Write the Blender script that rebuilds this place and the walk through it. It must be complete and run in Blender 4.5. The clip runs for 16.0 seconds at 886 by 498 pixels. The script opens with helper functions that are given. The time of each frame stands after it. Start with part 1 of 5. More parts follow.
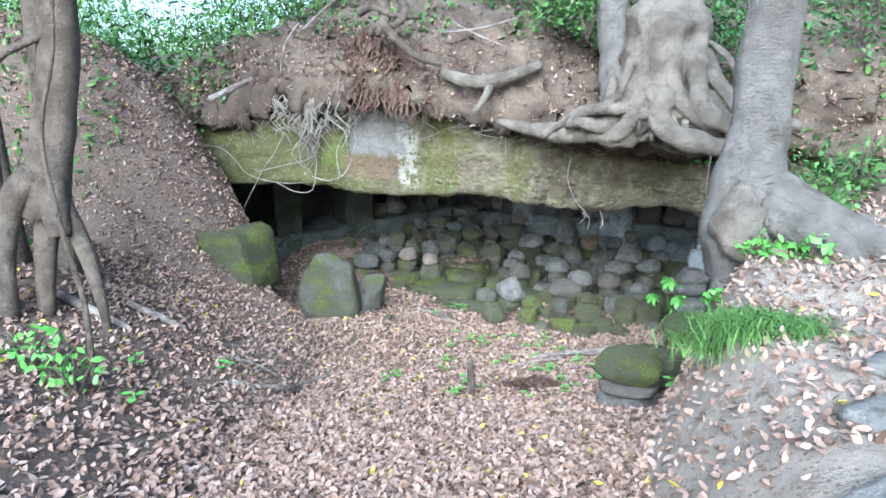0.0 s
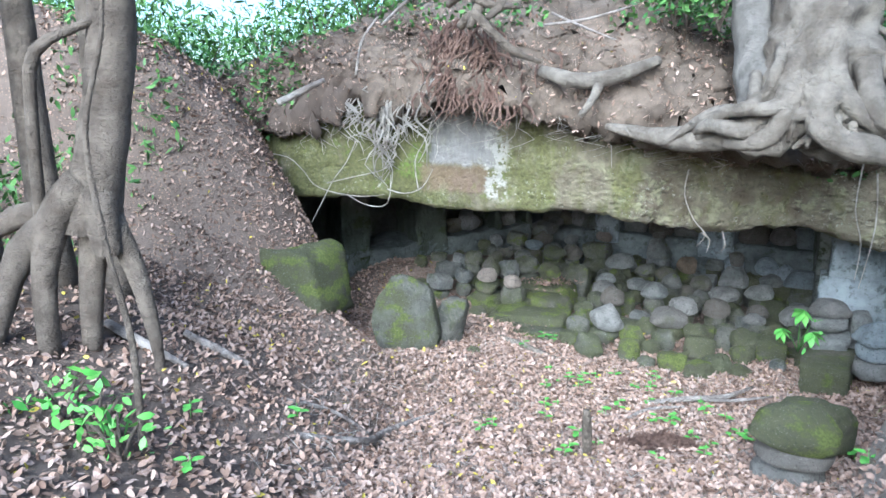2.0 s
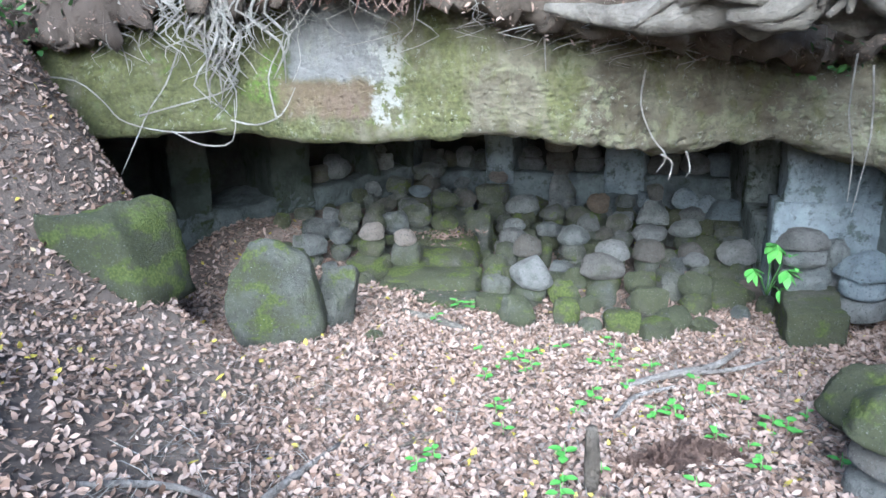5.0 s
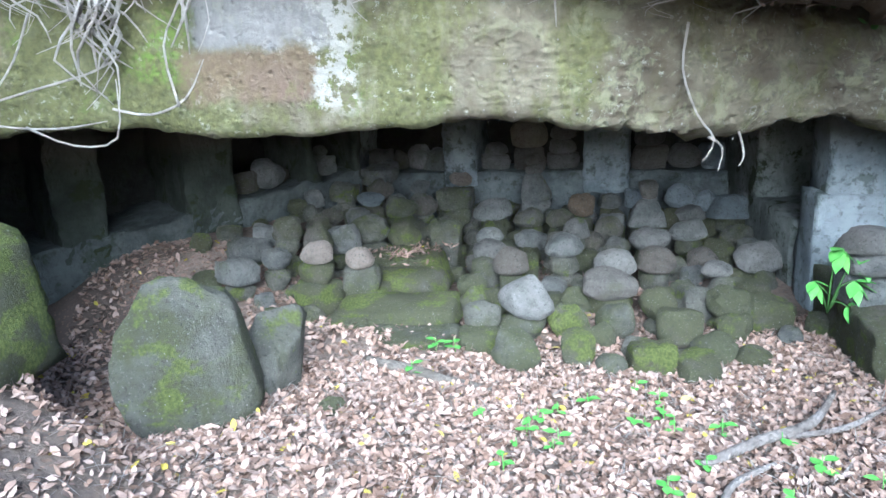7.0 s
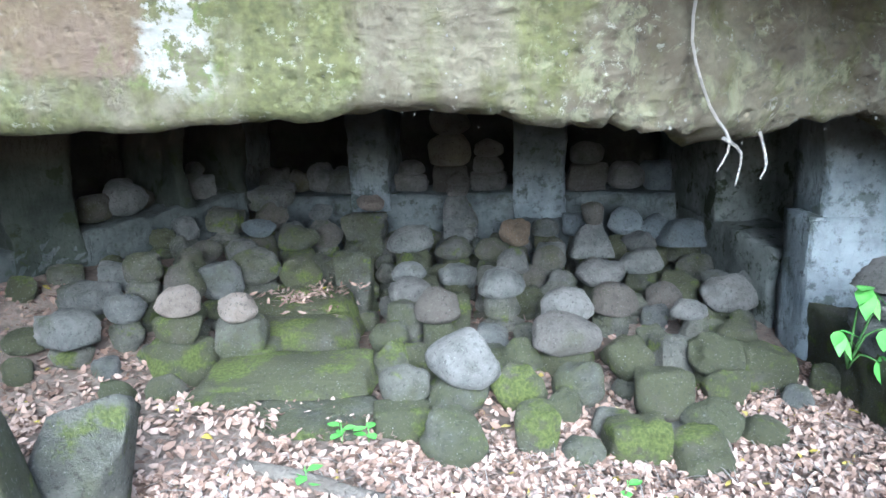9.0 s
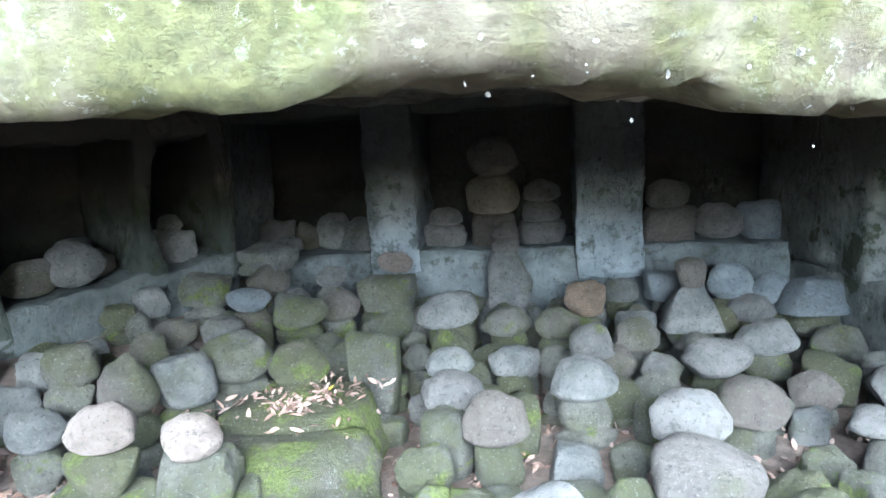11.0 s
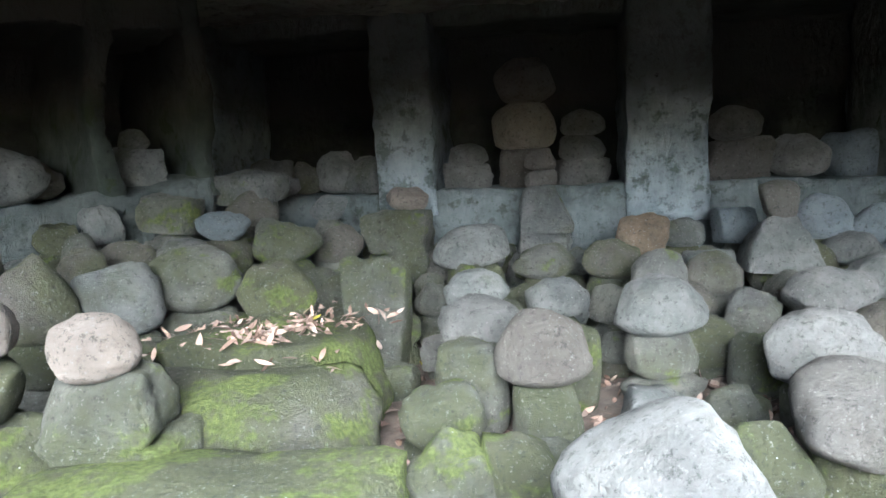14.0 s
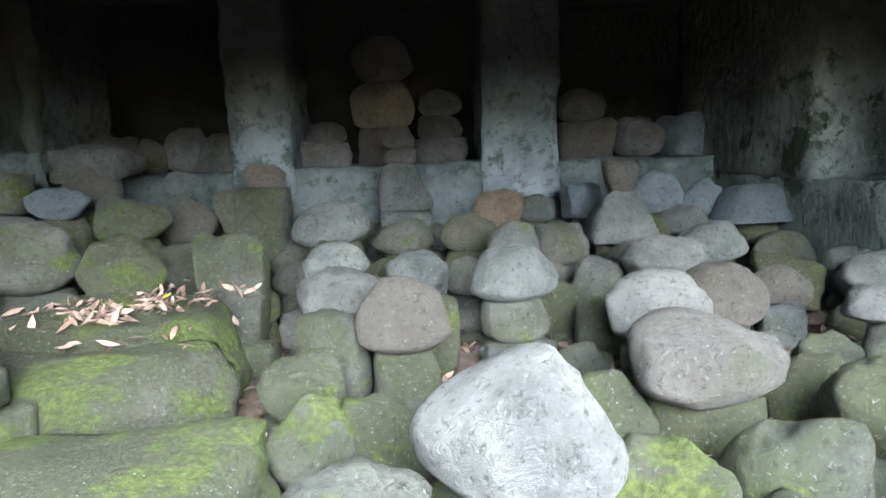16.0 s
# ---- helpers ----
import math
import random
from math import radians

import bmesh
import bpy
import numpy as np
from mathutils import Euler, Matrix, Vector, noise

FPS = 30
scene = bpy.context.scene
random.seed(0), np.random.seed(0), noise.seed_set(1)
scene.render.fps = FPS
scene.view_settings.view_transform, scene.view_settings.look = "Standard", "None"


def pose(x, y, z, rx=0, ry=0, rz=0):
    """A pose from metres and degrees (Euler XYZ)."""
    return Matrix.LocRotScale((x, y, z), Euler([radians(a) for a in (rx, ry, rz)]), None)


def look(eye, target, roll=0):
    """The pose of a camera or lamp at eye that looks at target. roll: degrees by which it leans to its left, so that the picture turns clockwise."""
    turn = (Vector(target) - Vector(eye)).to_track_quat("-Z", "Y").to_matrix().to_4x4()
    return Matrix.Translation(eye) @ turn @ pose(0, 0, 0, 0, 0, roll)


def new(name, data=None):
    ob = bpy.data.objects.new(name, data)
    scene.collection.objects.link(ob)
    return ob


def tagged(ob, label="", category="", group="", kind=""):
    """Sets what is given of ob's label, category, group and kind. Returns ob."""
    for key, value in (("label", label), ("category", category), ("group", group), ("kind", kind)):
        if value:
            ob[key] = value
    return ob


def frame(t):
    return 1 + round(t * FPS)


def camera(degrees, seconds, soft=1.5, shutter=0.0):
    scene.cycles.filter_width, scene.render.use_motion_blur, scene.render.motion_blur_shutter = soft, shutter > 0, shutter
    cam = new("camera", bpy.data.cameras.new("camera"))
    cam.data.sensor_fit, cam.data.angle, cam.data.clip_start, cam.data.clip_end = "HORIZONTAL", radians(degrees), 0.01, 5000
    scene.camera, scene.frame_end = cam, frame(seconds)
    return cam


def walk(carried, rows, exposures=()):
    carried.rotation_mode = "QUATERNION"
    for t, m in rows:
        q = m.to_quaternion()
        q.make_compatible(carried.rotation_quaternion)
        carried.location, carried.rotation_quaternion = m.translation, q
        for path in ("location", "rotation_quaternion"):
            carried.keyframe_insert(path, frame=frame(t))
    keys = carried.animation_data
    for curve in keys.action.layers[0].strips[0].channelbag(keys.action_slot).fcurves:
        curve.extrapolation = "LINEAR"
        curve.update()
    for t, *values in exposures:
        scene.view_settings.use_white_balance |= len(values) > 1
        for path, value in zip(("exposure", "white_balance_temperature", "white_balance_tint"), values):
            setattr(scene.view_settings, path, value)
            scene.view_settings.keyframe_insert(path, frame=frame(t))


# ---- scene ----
cam = camera(65.1, 16.0)
PATH = [
    (0, (-0.064, -0.295, 3.277), (-0.05, 1.659, 2.855), 0.4),
    (0.5, (-0.109, -0.161, 3.249), (-0.149, 1.79, 2.811), 2.6),
    (1, (-0.35, 0.211, 3.226), (-0.431, 2.169, 2.826), 0.5),
    (1.5, (-0.489, 0.504, 3.186), (-0.605, 2.461, 2.79), 1.1),
    (2, (-0.586, 0.879, 3.136), (-0.718, 2.837, 2.751), 0.3),
    (2.5, (-0.705, 1.251, 3.065), (-0.73, 3.211, 2.666), -0.1),
    (3, (-0.824, 1.68, 3.022), (-0.664, 3.629, 2.606), -0.5),
    (3.5, (-0.757, 2.107, 2.848), (-0.538, 4.054, 2.446), -0.5),
    (4, (-0.834, 2.432, 2.815), (-0.596, 4.374, 2.396), 0.5),
    (4.2, (-0.887, 2.568, 2.751), (-0.638, 4.503, 2.309), -0.2),
    (6.3, (-1.122, 4.455, 2.413), (-0.754, 6.347, 1.882), -0.2),
    (6.5, (-1.139, 4.602, 2.377), (-0.73, 6.488, 1.851), 0.2),
    (7, (-1.028, 5.071, 2.259), (-0.556, 6.95, 1.762), -2.5),
    (7.5, (-0.96, 5.42, 2.206), (-0.335, 7.265, 1.754), -0.7),
    (8, (-0.908, 5.844, 2.086), (0.017, 7.561, 1.643), -2.8),
    (8.5, (-0.829, 6.187, 2.025), (0.0, 7.949, 1.57), -2.9),
    (9, (-0.627, 6.609, 1.982), (0.103, 8.42, 1.55), -1.6),
    (9.5, (-0.52, 7.076, 1.882), (0.167, 8.911, 1.48), -2.7),
    (9.7, (-0.48, 7.282, 1.846), (0.216, 9.126, 1.508), -4.3),
    (11.8, (0.056, 8.856, 1.75), (0.709, 10.73, 1.496), -1.9),
    (12, (0.076, 8.962, 1.714), (0.672, 10.856, 1.472), -2.9),
    (12.5, (0.168, 9.224, 1.481), (0.606, 11.164, 1.265), -2.2),
    (13, (0.211, 9.324, 1.276), (0.621, 11.262, 1.001), -2.7),
    (13.5, (0.219, 9.36, 1.079), (0.797, 11.26, 0.845), -4.5),
    (14, (0.181, 9.379, 1.02), (0.817, 11.258, 0.768), -2.5),
    (14.5, (0.17, 9.366, 0.973), (0.863, 11.222, 0.7), -3.2),
    (15, (0.173, 9.345, 0.963), (0.983, 11.151, 0.673), -2.4),
    (15.5, (0.179, 9.354, 0.951), (1.099, 11.105, 0.654), -1.8),
    (16, (0.185, 9.353, 0.951), (1.174, 11.064, 0.646), -2.0),
]
EXPOSURES = [(0.0, 1.45, 5050, 4), (4.0, 1.65, 4900, 4), (6.5, 1.8, 4850, 4), (8.0, 2.1, 4800, 4), (9.5, 2.35, 4850, 4), (12.0, 3.6, 4800, 4), (13.0, 3.45, 4950, 4), (14.5, 2.85, 5200, 4), (16.0, 2.85, 5200, 4)]
walk(cam, [(t, look(eye, target, roll)) for t, eye, target, roll in PATH], EXPOSURES)

# ---- light: soft daylight that falls through a wood ----
world = bpy.data.worlds.new("sky")
scene.world = world
world.use_nodes = True
wn = world.node_tree.nodes
sky = wn.new("ShaderNodeTexSky")
sky.sky_type, sky.sun_disc = "NISHITA", False
sky.sun_elevation, sky.sun_rotation = radians(30), radians(196)
sky.air_density, sky.dust_density, sky.ozone_density = 1.0, 3.0, 0.4
world.node_tree.links.new(sky.outputs["Color"], wn["Background"].inputs["Color"])
wn["Background"].inputs["Strength"].default_value = 0.15
sun = new("sun", bpy.data.lights.new("sun", "SUN"))
sun.data.energy, sun.data.angle, sun.data.color = 4.5, radians(50), (1.0, 0.96, 0.9)
sun.matrix_world = look((-5.0, -13, 13.2), (1.2, 8, 0))

# ---- materials ----


class Nodes:
    """A short way to write node materials."""

    def __init__(self, name):
        self.mat = bpy.data.materials.new(name)
        self.mat.use_nodes = True
        self.tree = self.mat.node_tree
        self.bsdf = self.tree.nodes["Principled BSDF"]
        self.geo = self.tree.nodes.new("ShaderNodeNewGeometry")
        self.pos = self.geo.outputs["Position"]
        self.random = self.tree.nodes.new("ShaderNodeObjectInfo").outputs["Random"]

    def link(self, a, b):
        self.tree.links.new(a, b)

    def put(self, value, socket):
        if hasattr(value, "node"):
            self.link(value, socket)
        else:
            socket.default_value = value

    def noise(self, scale, detail=4.0, rough=0.55, distort=0.0, at=None):
        n = self.tree.nodes.new("ShaderNodeTexNoise")
        n.inputs["Scale"].default_value, n.inputs["Detail"].default_value = scale, detail
        n.inputs["Roughness"].default_value, n.inputs["Distortion"].default_value = rough, distort
        self.link(at or self.pos, n.inputs["Vector"])
        return n.outputs["Fac"]

    def cells(self, scale, at=None, feature="F1"):
        n = self.tree.nodes.new("ShaderNodeTexVoronoi")
        n.feature = feature
        n.inputs["Scale"].default_value = scale
        self.link(at or self.pos, n.inputs["Vector"])
        return n

    def stretch(self, sx, sy, sz, at=None):
        n = self.tree.nodes.new("ShaderNodeMapping")
        n.inputs["Scale"].default_value = (sx, sy, sz)
        self.link(at or self.pos, n.inputs["Vector"])
        return n.outputs["Vector"]

    def ramp(self, fac, lo, hi, a=0.0, b=1.0):
        n = self.tree.nodes.new("ShaderNodeMapRange")
        n.interpolation_type = "SMOOTHSTEP"
        for key, v in zip(("From Min", "From Max", "To Min", "To Max"), (lo, hi, a, b)):
            n.inputs[key].default_value = v
        self.put(fac, n.inputs["Value"])
        return n.outputs["Result"]

    def math(self, kind, a, b=0.0):
        n = self.tree.nodes.new("ShaderNodeMath")
        n.operation = kind
        self.put(a, n.inputs[0])
        self.put(b, n.inputs[1])
        return n.outputs[0]

    def mix(self, fac, a, b, kind="MIX"):
        n = self.tree.nodes.new("ShaderNodeMix")
        n.data_type, n.blend_type = "RGBA", kind
        for value, socket in ((fac, n.inputs["Factor"]), (a, n.inputs["A"]), (b, n.inputs["B"])):
            self.put((*value, 1.0) if isinstance(value, tuple) else value, socket) if socket.type == "RGBA" else self.put(value, socket)
        return n.outputs["Result"]

    def up(self):
        n = self.tree.nodes.new("ShaderNodeSeparateXYZ")
        self.link(self.geo.outputs["Normal"], n.inputs[0])
        return n.outputs["Z"]

    def xyz(self):
        n = self.tree.nodes.new("ShaderNodeSeparateXYZ")
        self.link(self.pos, n.inputs[0])
        return n.outputs

    def island(self):
        return self.geo.outputs["Random Per Island"]

    def done(self, color, rough=0.85, bump=None, strength=0.5, distance=0.02, **other):
        self.put((*color, 1.0) if isinstance(color, tuple) else color, self.bsdf.inputs["Base Color"])
        self.put(rough, self.bsdf.inputs["Roughness"])
        self.bsdf.inputs["Specular IOR Level"].default_value = 0.25
        for key, v in other.items():
            self.put(v, self.bsdf.inputs[key.replace("_", " ")])
        if bump is not None:
            n = self.tree.nodes.new("ShaderNodeBump")
            n.inputs["Strength"].default_value, n.inputs["Distance"].default_value = strength, distance
            self.link(bump, n.inputs["Height"])
            self.link(n.outputs["Normal"], self.bsdf.inputs["Normal"])
        return self.mat


def make_soil(name, dark, light, litter):
    """Forest soil; litter: how much of it small dry bits cover."""
    n = Nodes(name)
    c = n.mix(n.ramp(n.noise(1.3, 6), 0.35, 0.65), dark, light)
    c = n.mix(n.ramp(n.noise(14, 5, 0.7), 0.4, 0.75, 0.0, 0.55), c, (0.05, 0.04, 0.03))
    # dry dusty earth along the trodden bank
    x, y, z = n.xyz()
    dusty = n.math("MULTIPLY", n.ramp(n.math("ADD", x, n.noise(1.7, 5, 0.6)), 1.15, 1.8), n.math("MULTIPLY", n.math("MULTIPLY", n.ramp(y, 6.6, 5.6), n.ramp(y, -4.0, -0.5)), n.ramp(x, 7.0, 4.0)))
    c = n.mix(n.math("MULTIPLY", dusty, n.ramp(n.noise(6, 6, 0.7), 0.25, 0.6, 0.35, 0.95)), c, (0.36, 0.315, 0.265))
    bank = n.ramp(n.math("ADD", n.math("ADD", x, n.math("MULTIPLY", y, 0.06)), n.math("MULTIPLY", n.noise(1.9, 5, 0.65), 0.9)), -0.9, -1.7)
    c = n.mix(n.math("MULTIPLY", bank, 0.75), c, n.mix(n.noise(7, 6, 0.7), (0.055, 0.042, 0.034), (0.135, 0.105, 0.088)))
    bits = n.cells(26, n.stretch(1, 1, 1))
    dry = n.mix(n.noise(40, 2), (0.30, 0.22, 0.17), (0.16, 0.10, 0.07))
    c = n.mix(n.math("MULTIPLY", n.ramp(bits.outputs["Distance"], 0.30, 0.22), n.ramp(n.noise(3.1, 3), 0.62 - litter, 0.7 - litter * 0.5)), c, dry)
    h = n.math("ADD", n.noise(9, 9, 0.75), n.math("MULTIPLY", n.noise(60, 4, 0.7), 0.4))
    return n.done(c, 0.95, h, 1.0, 0.045)


def make_face():
    """The weathered tuff of the overhang: ochre grey stone, moss, lichen, a pale scraped panel and a brown stain."""
    n = Nodes("mossy tuff")
    x, y, z = n.xyz()
    wob = n.math("MULTIPLY", n.math("SUBTRACT", n.noise(5, 5, 0.65), 0.5), 0.30)
    streak = n.noise(1.0, 6, 0.6, 0.3, n.stretch(2.6, 2.0, 0.7))
    c = n.mix(n.ramp(n.noise(2.2, 7, 0.65), 0.32, 0.68), (0.10, 0.083, 0.057), (0.215, 0.192, 0.132))
    c = n.mix(n.ramp(n.noise(13, 6, 0.7), 0.45, 0.75, 0.0, 0.55), c, (0.10, 0.085, 0.06))
    # moss: more on the far left, streaks elsewhere
    left = n.ramp(x, 1.6, -2.2)
    amount = n.math("ADD", n.math("MULTIPLY", left, 0.28), n.math("ADD", streak, n.math("MULTIPLY", n.math("SUBTRACT", n.noise(6, 5, 0.6), 0.5), 0.35)))
    moss = n.mix(n.ramp(n.noise(22, 4), 0.3, 0.7), (0.068, 0.075, 0.022), (0.135, 0.138, 0.045))
    c = n.mix(n.ramp(amount, 0.50, 0.72, 0.0, 0.8), c, moss)
    bright = n.math("MULTIPLY", n.ramp(n.noise(1.6, 4, 0.6), 0.56, 0.66), n.ramp(n.noise(24, 4, 0.7), 0.4, 0.6))
    c = n.mix(n.math("MULTIPLY", bright, n.math("MULTIPLY", left, 0.8)), c, (0.13, 0.20, 0.03))
    # pale lichen crusts
    crust = n.math("MULTIPLY", n.ramp(n.noise(17, 6, 0.75), 0.57, 0.63), n.ramp(n.noise(1.7, 3), 0.42, 0.58))
    c = n.mix(n.math("MULTIPLY", crust, 0.75), c, (0.34, 0.335, 0.28))
    xs, zs = n.math("ADD", x, wob), n.math("ADD", z, n.math("MULTIPLY", wob, 0.8))

    def box(x0, x1, z0, z1, s=0.05):
        a = n.math("MULTIPLY", n.ramp(xs, x0 - s, x0 + s), n.ramp(xs, x1 + s, x1 - s))
        return n.math("MULTIPLY", a, n.math("MULTIPLY", n.ramp(zs, z0 - s, z0 + s), n.ramp(zs, z1 + s, z1 - s)))

    grey = n.mix(n.noise(3, 6, 0.7, 0.0, n.stretch(5, 5, 1.4)), (0.13, 0.125, 0.12), (0.33, 0.315, 0.305))
    c = n.mix(n.math("MULTIPLY", box(-1.42, -0.48, 2.46, 3.5), 0.92), c, grey)
    c = n.mix(n.math("MULTIPLY", box(-1.55, -0.62, 2.1, 2.46), 0.6), c, (0.17, 0.11, 0.083))
    pale = n.math("MULTIPLY", box(-0.66, -0.38, 2.02, 3.2), n.ramp(n.noise(9, 4, 0.7), 0.46, 0.54))
    c = n.mix(n.math("MULTIPLY", pale, 0.9), c, (0.36, 0.345, 0.31))
    right = n.ramp(x, -0.3, 1.2, 0.25, 1.0)
    patch = n.math("MULTIPLY", n.ramp(n.noise(4.2, 6, 0.7, 0.4), 0.52, 0.62), n.ramp(x, 0.0, 1.4, 0.2, 0.65))
    c = n.mix(patch, c, n.mix(n.noise(26, 4, 0.7), (0.16, 0.163, 0.08), (0.34, 0.33, 0.22)))
    chips = n.cells(6.5, n.stretch(1.0, 1.0, 1.9)).outputs["Distance"]
    holes = n.math("MULTIPLY", n.ramp(n.noise(10, 6, 0.75), 0.62, 0.70), right)
    c = n.mix(n.math("MULTIPLY", holes, 0.5), c, (0.045, 0.038, 0.028))
    pits = n.cells(13).outputs["Distance"]
    h = n.math("ADD", n.noise(5, 10, 0.78), n.math("ADD", n.math("MULTIPLY", n.ramp(pits, 0.0, 0.35), 0.25), n.math("MULTIPLY", n.math("MULTIPLY", n.ramp(chips, 0.15, 0.55), right), 0.28)))
    h = n.math("SUBTRACT", h, n.math("MULTIPLY", holes, 0.4))
    return n.done(c, 0.92, h, 1.0, 0.11)


def make_tuff(name, lo, hi, wet=0.0, upper_mix=0.7):
    """Cut grey tuff inside the cave, with tool marks, pits and dark damp patches."""
    n = Nodes(name)
    c = n.mix(n.ramp(n.noise(2.1, 7, 0.65), 0.3, 0.7), lo, hi)
    c = n.mix(n.ramp(n.noise(11, 5, 0.7), 0.52, 0.66, 0.0, 0.6), c, (0.06, 0.065, 0.055))
    c = n.mix(n.math("MULTIPLY", n.ramp(n.noise(3.3, 6, 0.7), 0.55, 0.62), wet), c, (0.035, 0.045, 0.018))
    x, y, z = n.xyz()
    # blends into one dull brown-grey from about 1.5 m upwards
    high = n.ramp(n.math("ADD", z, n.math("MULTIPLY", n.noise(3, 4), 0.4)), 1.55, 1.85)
    c = n.mix(n.math("MULTIPLY", high, upper_mix), c, (0.13, 0.12, 0.10))
    marks = n.noise(1.0, 4, 0.6, 0.5, n.stretch(16, 16, 5))
    pits = n.math("MULTIPLY", n.ramp(n.noise(21, 6, 0.7), 0.60, 0.70), n.ramp(n.noise(2.6, 3), 0.45, 0.6))
    c = n.mix(n.math("MULTIPLY", pits, 0.8), c, (0.03, 0.033, 0.03))
    h = n.math("SUBTRACT", n.math("ADD", n.noise(7, 9, 0.75), n.math("MULTIPLY", marks, 0.5)), n.math("MULTIPLY", pits, 0.5))
    return n.done(c, 0.9, h, 1.0, 0.07)


def make_stone(name, lo, hi, moss, tint=(0.26, 0.21, 0.165)):
    """A loose tomb stone: grained andesite, a thin film of algae and soft patches of moss. moss: 0 to 1."""
    n = Nodes(name)
    c = n.mix(n.ramp(n.noise(5, 6, 0.65), 0.3, 0.7), lo, hi)
    c = n.mix(n.math("MULTIPLY", n.ramp(n.random, 0.6, 0.95), 0.6), c, tint)
    c = n.mix(1.0, c, n.mix(n.random, (1.12, 1.11, 1.08), (0.62, 0.63, 0.62)), "MULTIPLY")
    film = n.math("ADD", n.noise(2.7, 5, 0.6), n.math("MULTIPLY", n.math("SUBTRACT", n.random, 0.5), 0.25))
    c = n.mix(n.ramp(film, 0.70 - 0.45 * moss, 0.95 - 0.45 * moss, 0.0, 0.8), c, (0.10, 0.108, 0.05))
    c = n.mix(n.ramp(n.noise(60, 3, 0.7), 0.57, 0.72, 0.0, 0.5), c, (0.42, 0.41, 0.38))
    c = n.mix(n.ramp(n.noise(34, 5, 0.75), 0.52, 0.70, 0.0, 0.75), c, (0.05, 0.05, 0.042))
    c = n.mix(n.ramp(n.noise(9, 7, 0.75), 0.50, 0.68, 0.0, 0.35), c, (0.085, 0.08, 0.066))
    spread = n.math("ADD", n.math("MULTIPLY", n.noise(3.3, 3, 0.5, 0.0, n.stretch(1, 1, 1.6)), 0.75), n.math("MULTIPLY", n.noise(30, 5, 0.7), 0.25))
    green = n.mix(n.ramp(n.noise(45, 4), 0.3, 0.7), (0.09, 0.115, 0.027), (0.19, 0.225, 0.055))
    c = n.mix(n.ramp(spread, 0.76 - 0.27 * moss, 0.85 - 0.27 * moss, 0.0, 0.85), c, green)
    spots = n.cells(28).outputs["Distance"]
    c = n.mix(n.math("MULTIPLY", n.ramp(spots, 0.12, 0.06), n.ramp(n.noise(4.1, 2), 0.55, 0.62)), c, (0.46, 0.46, 0.43))
    h = n.math("ADD", n.noise(14, 10, 0.8), n.math("MULTIPLY", n.noise(70, 5, 0.75), 0.45))
    return n.done(c, 0.92, h, 1.0, 0.11)


def make_bark(name, lo, hi, blotch):
    n = Nodes(name)
    c = n.mix(n.ramp(n.noise(4, 6, 0.6), 0.3, 0.7), lo, hi)
    c = n.mix(n.ramp(n.noise(2.2, 5, 0.7), 0.5, 0.68, 0.0, 0.7), c, blotch)
    rings = n.noise(1.0, 5, 0.7, 0.4, n.stretch(14, 14, 46))
    c = n.mix(n.ramp(rings, 0.55, 0.75, 0.0, 0.35), c, (0.09, 0.08, 0.07))
    h = n.math("ADD", n.math("MULTIPLY", rings, 0.5), n.math("ADD", n.noise(18, 8, 0.75), n.noise(5, 5, 0.7)))
    return n.done(c, 0.85, h, 1.0, 0.09)


def make_leaf(name, a, b, through_light=0.25):
    n = Nodes(name)
    c = n.mix(n.island(), a, b)
    c = n.mix(n.ramp(n.noise(9, 3), 0.35, 0.7, 0.0, 0.5), c, (a[0] * 0.5, a[1] * 0.6, a[2] * 0.5))
    n.bsdf.inputs["Transmission Weight"].default_value = 0.0
    n.bsdf.inputs["Subsurface Weight"].default_value = 0.0
    return n.done(c, 0.5, n.noise(30, 3), 0.3, 0.01)


def make_litter():
    n = Nodes("dry fallen leaves")
    r = n.island()
    c = n.mix(n.ramp(r, 0.0, 0.45), (0.12, 0.075, 0.053), (0.28, 0.195, 0.15))
    c = n.mix(n.ramp(r, 0.5, 0.8), c, (0.30, 0.225, 0.185))
    c = n.mix(n.ramp(r, 0.88, 1.0), c, (0.34, 0.265, 0.225))
    c = n.mix(n.ramp(r, 0.985, 0.99), c, (0.40, 0.33, 0.05))
    c = n.mix(n.ramp(n.noise(60, 3), 0.4, 0.7, 0.0, 0.35), c, (0.16, 0.10, 0.075))
    return n.done(c, 0.7, n.noise(120, 3), 0.3, 0.01)


M_SOIL = make_soil("bare forest soil", (0.078, 0.060, 0.046), (0.165, 0.132, 0.105), 0.15)
M_FLOOR = make_soil("leaf mould", (0.145, 0.113, 0.09), (0.28, 0.225, 0.185), 0.30)
M_FACE = make_face()
M_TUFF = make_tuff("cut grey tuff", (0.08, 0.092, 0.09), (0.205, 0.225, 0.22), 0.6)
# near-black base colour carries the shade deep inside the niches
M_NICHE = make_tuff("niche rock with depth shade", (0.028, 0.03, 0.026), (0.07, 0.07, 0.06), 0.5)
# greenish tuff, its colour lowered to hold the shade on the cave's left
M_SIDE = make_tuff("shade-darkened greenish tuff", (0.03, 0.036, 0.028), (0.08, 0.09, 0.072), 0.85)
M_SILL = make_tuff("damp tuff sill", (0.06, 0.068, 0.064), (0.135, 0.148, 0.14), 0.45)
M_BLUE = make_tuff("pale bluish tuff", (0.17, 0.195, 0.205), (0.36, 0.395, 0.41), 0.55)
M_DAMP = make_tuff("damp dark tuff", (0.12, 0.13, 0.115), (0.30, 0.315, 0.285), 0.85)
M_CEIL = make_tuff("brown cave roof", (0.22, 0.19, 0.155), (0.46, 0.41, 0.345), 0.3, 0.0)
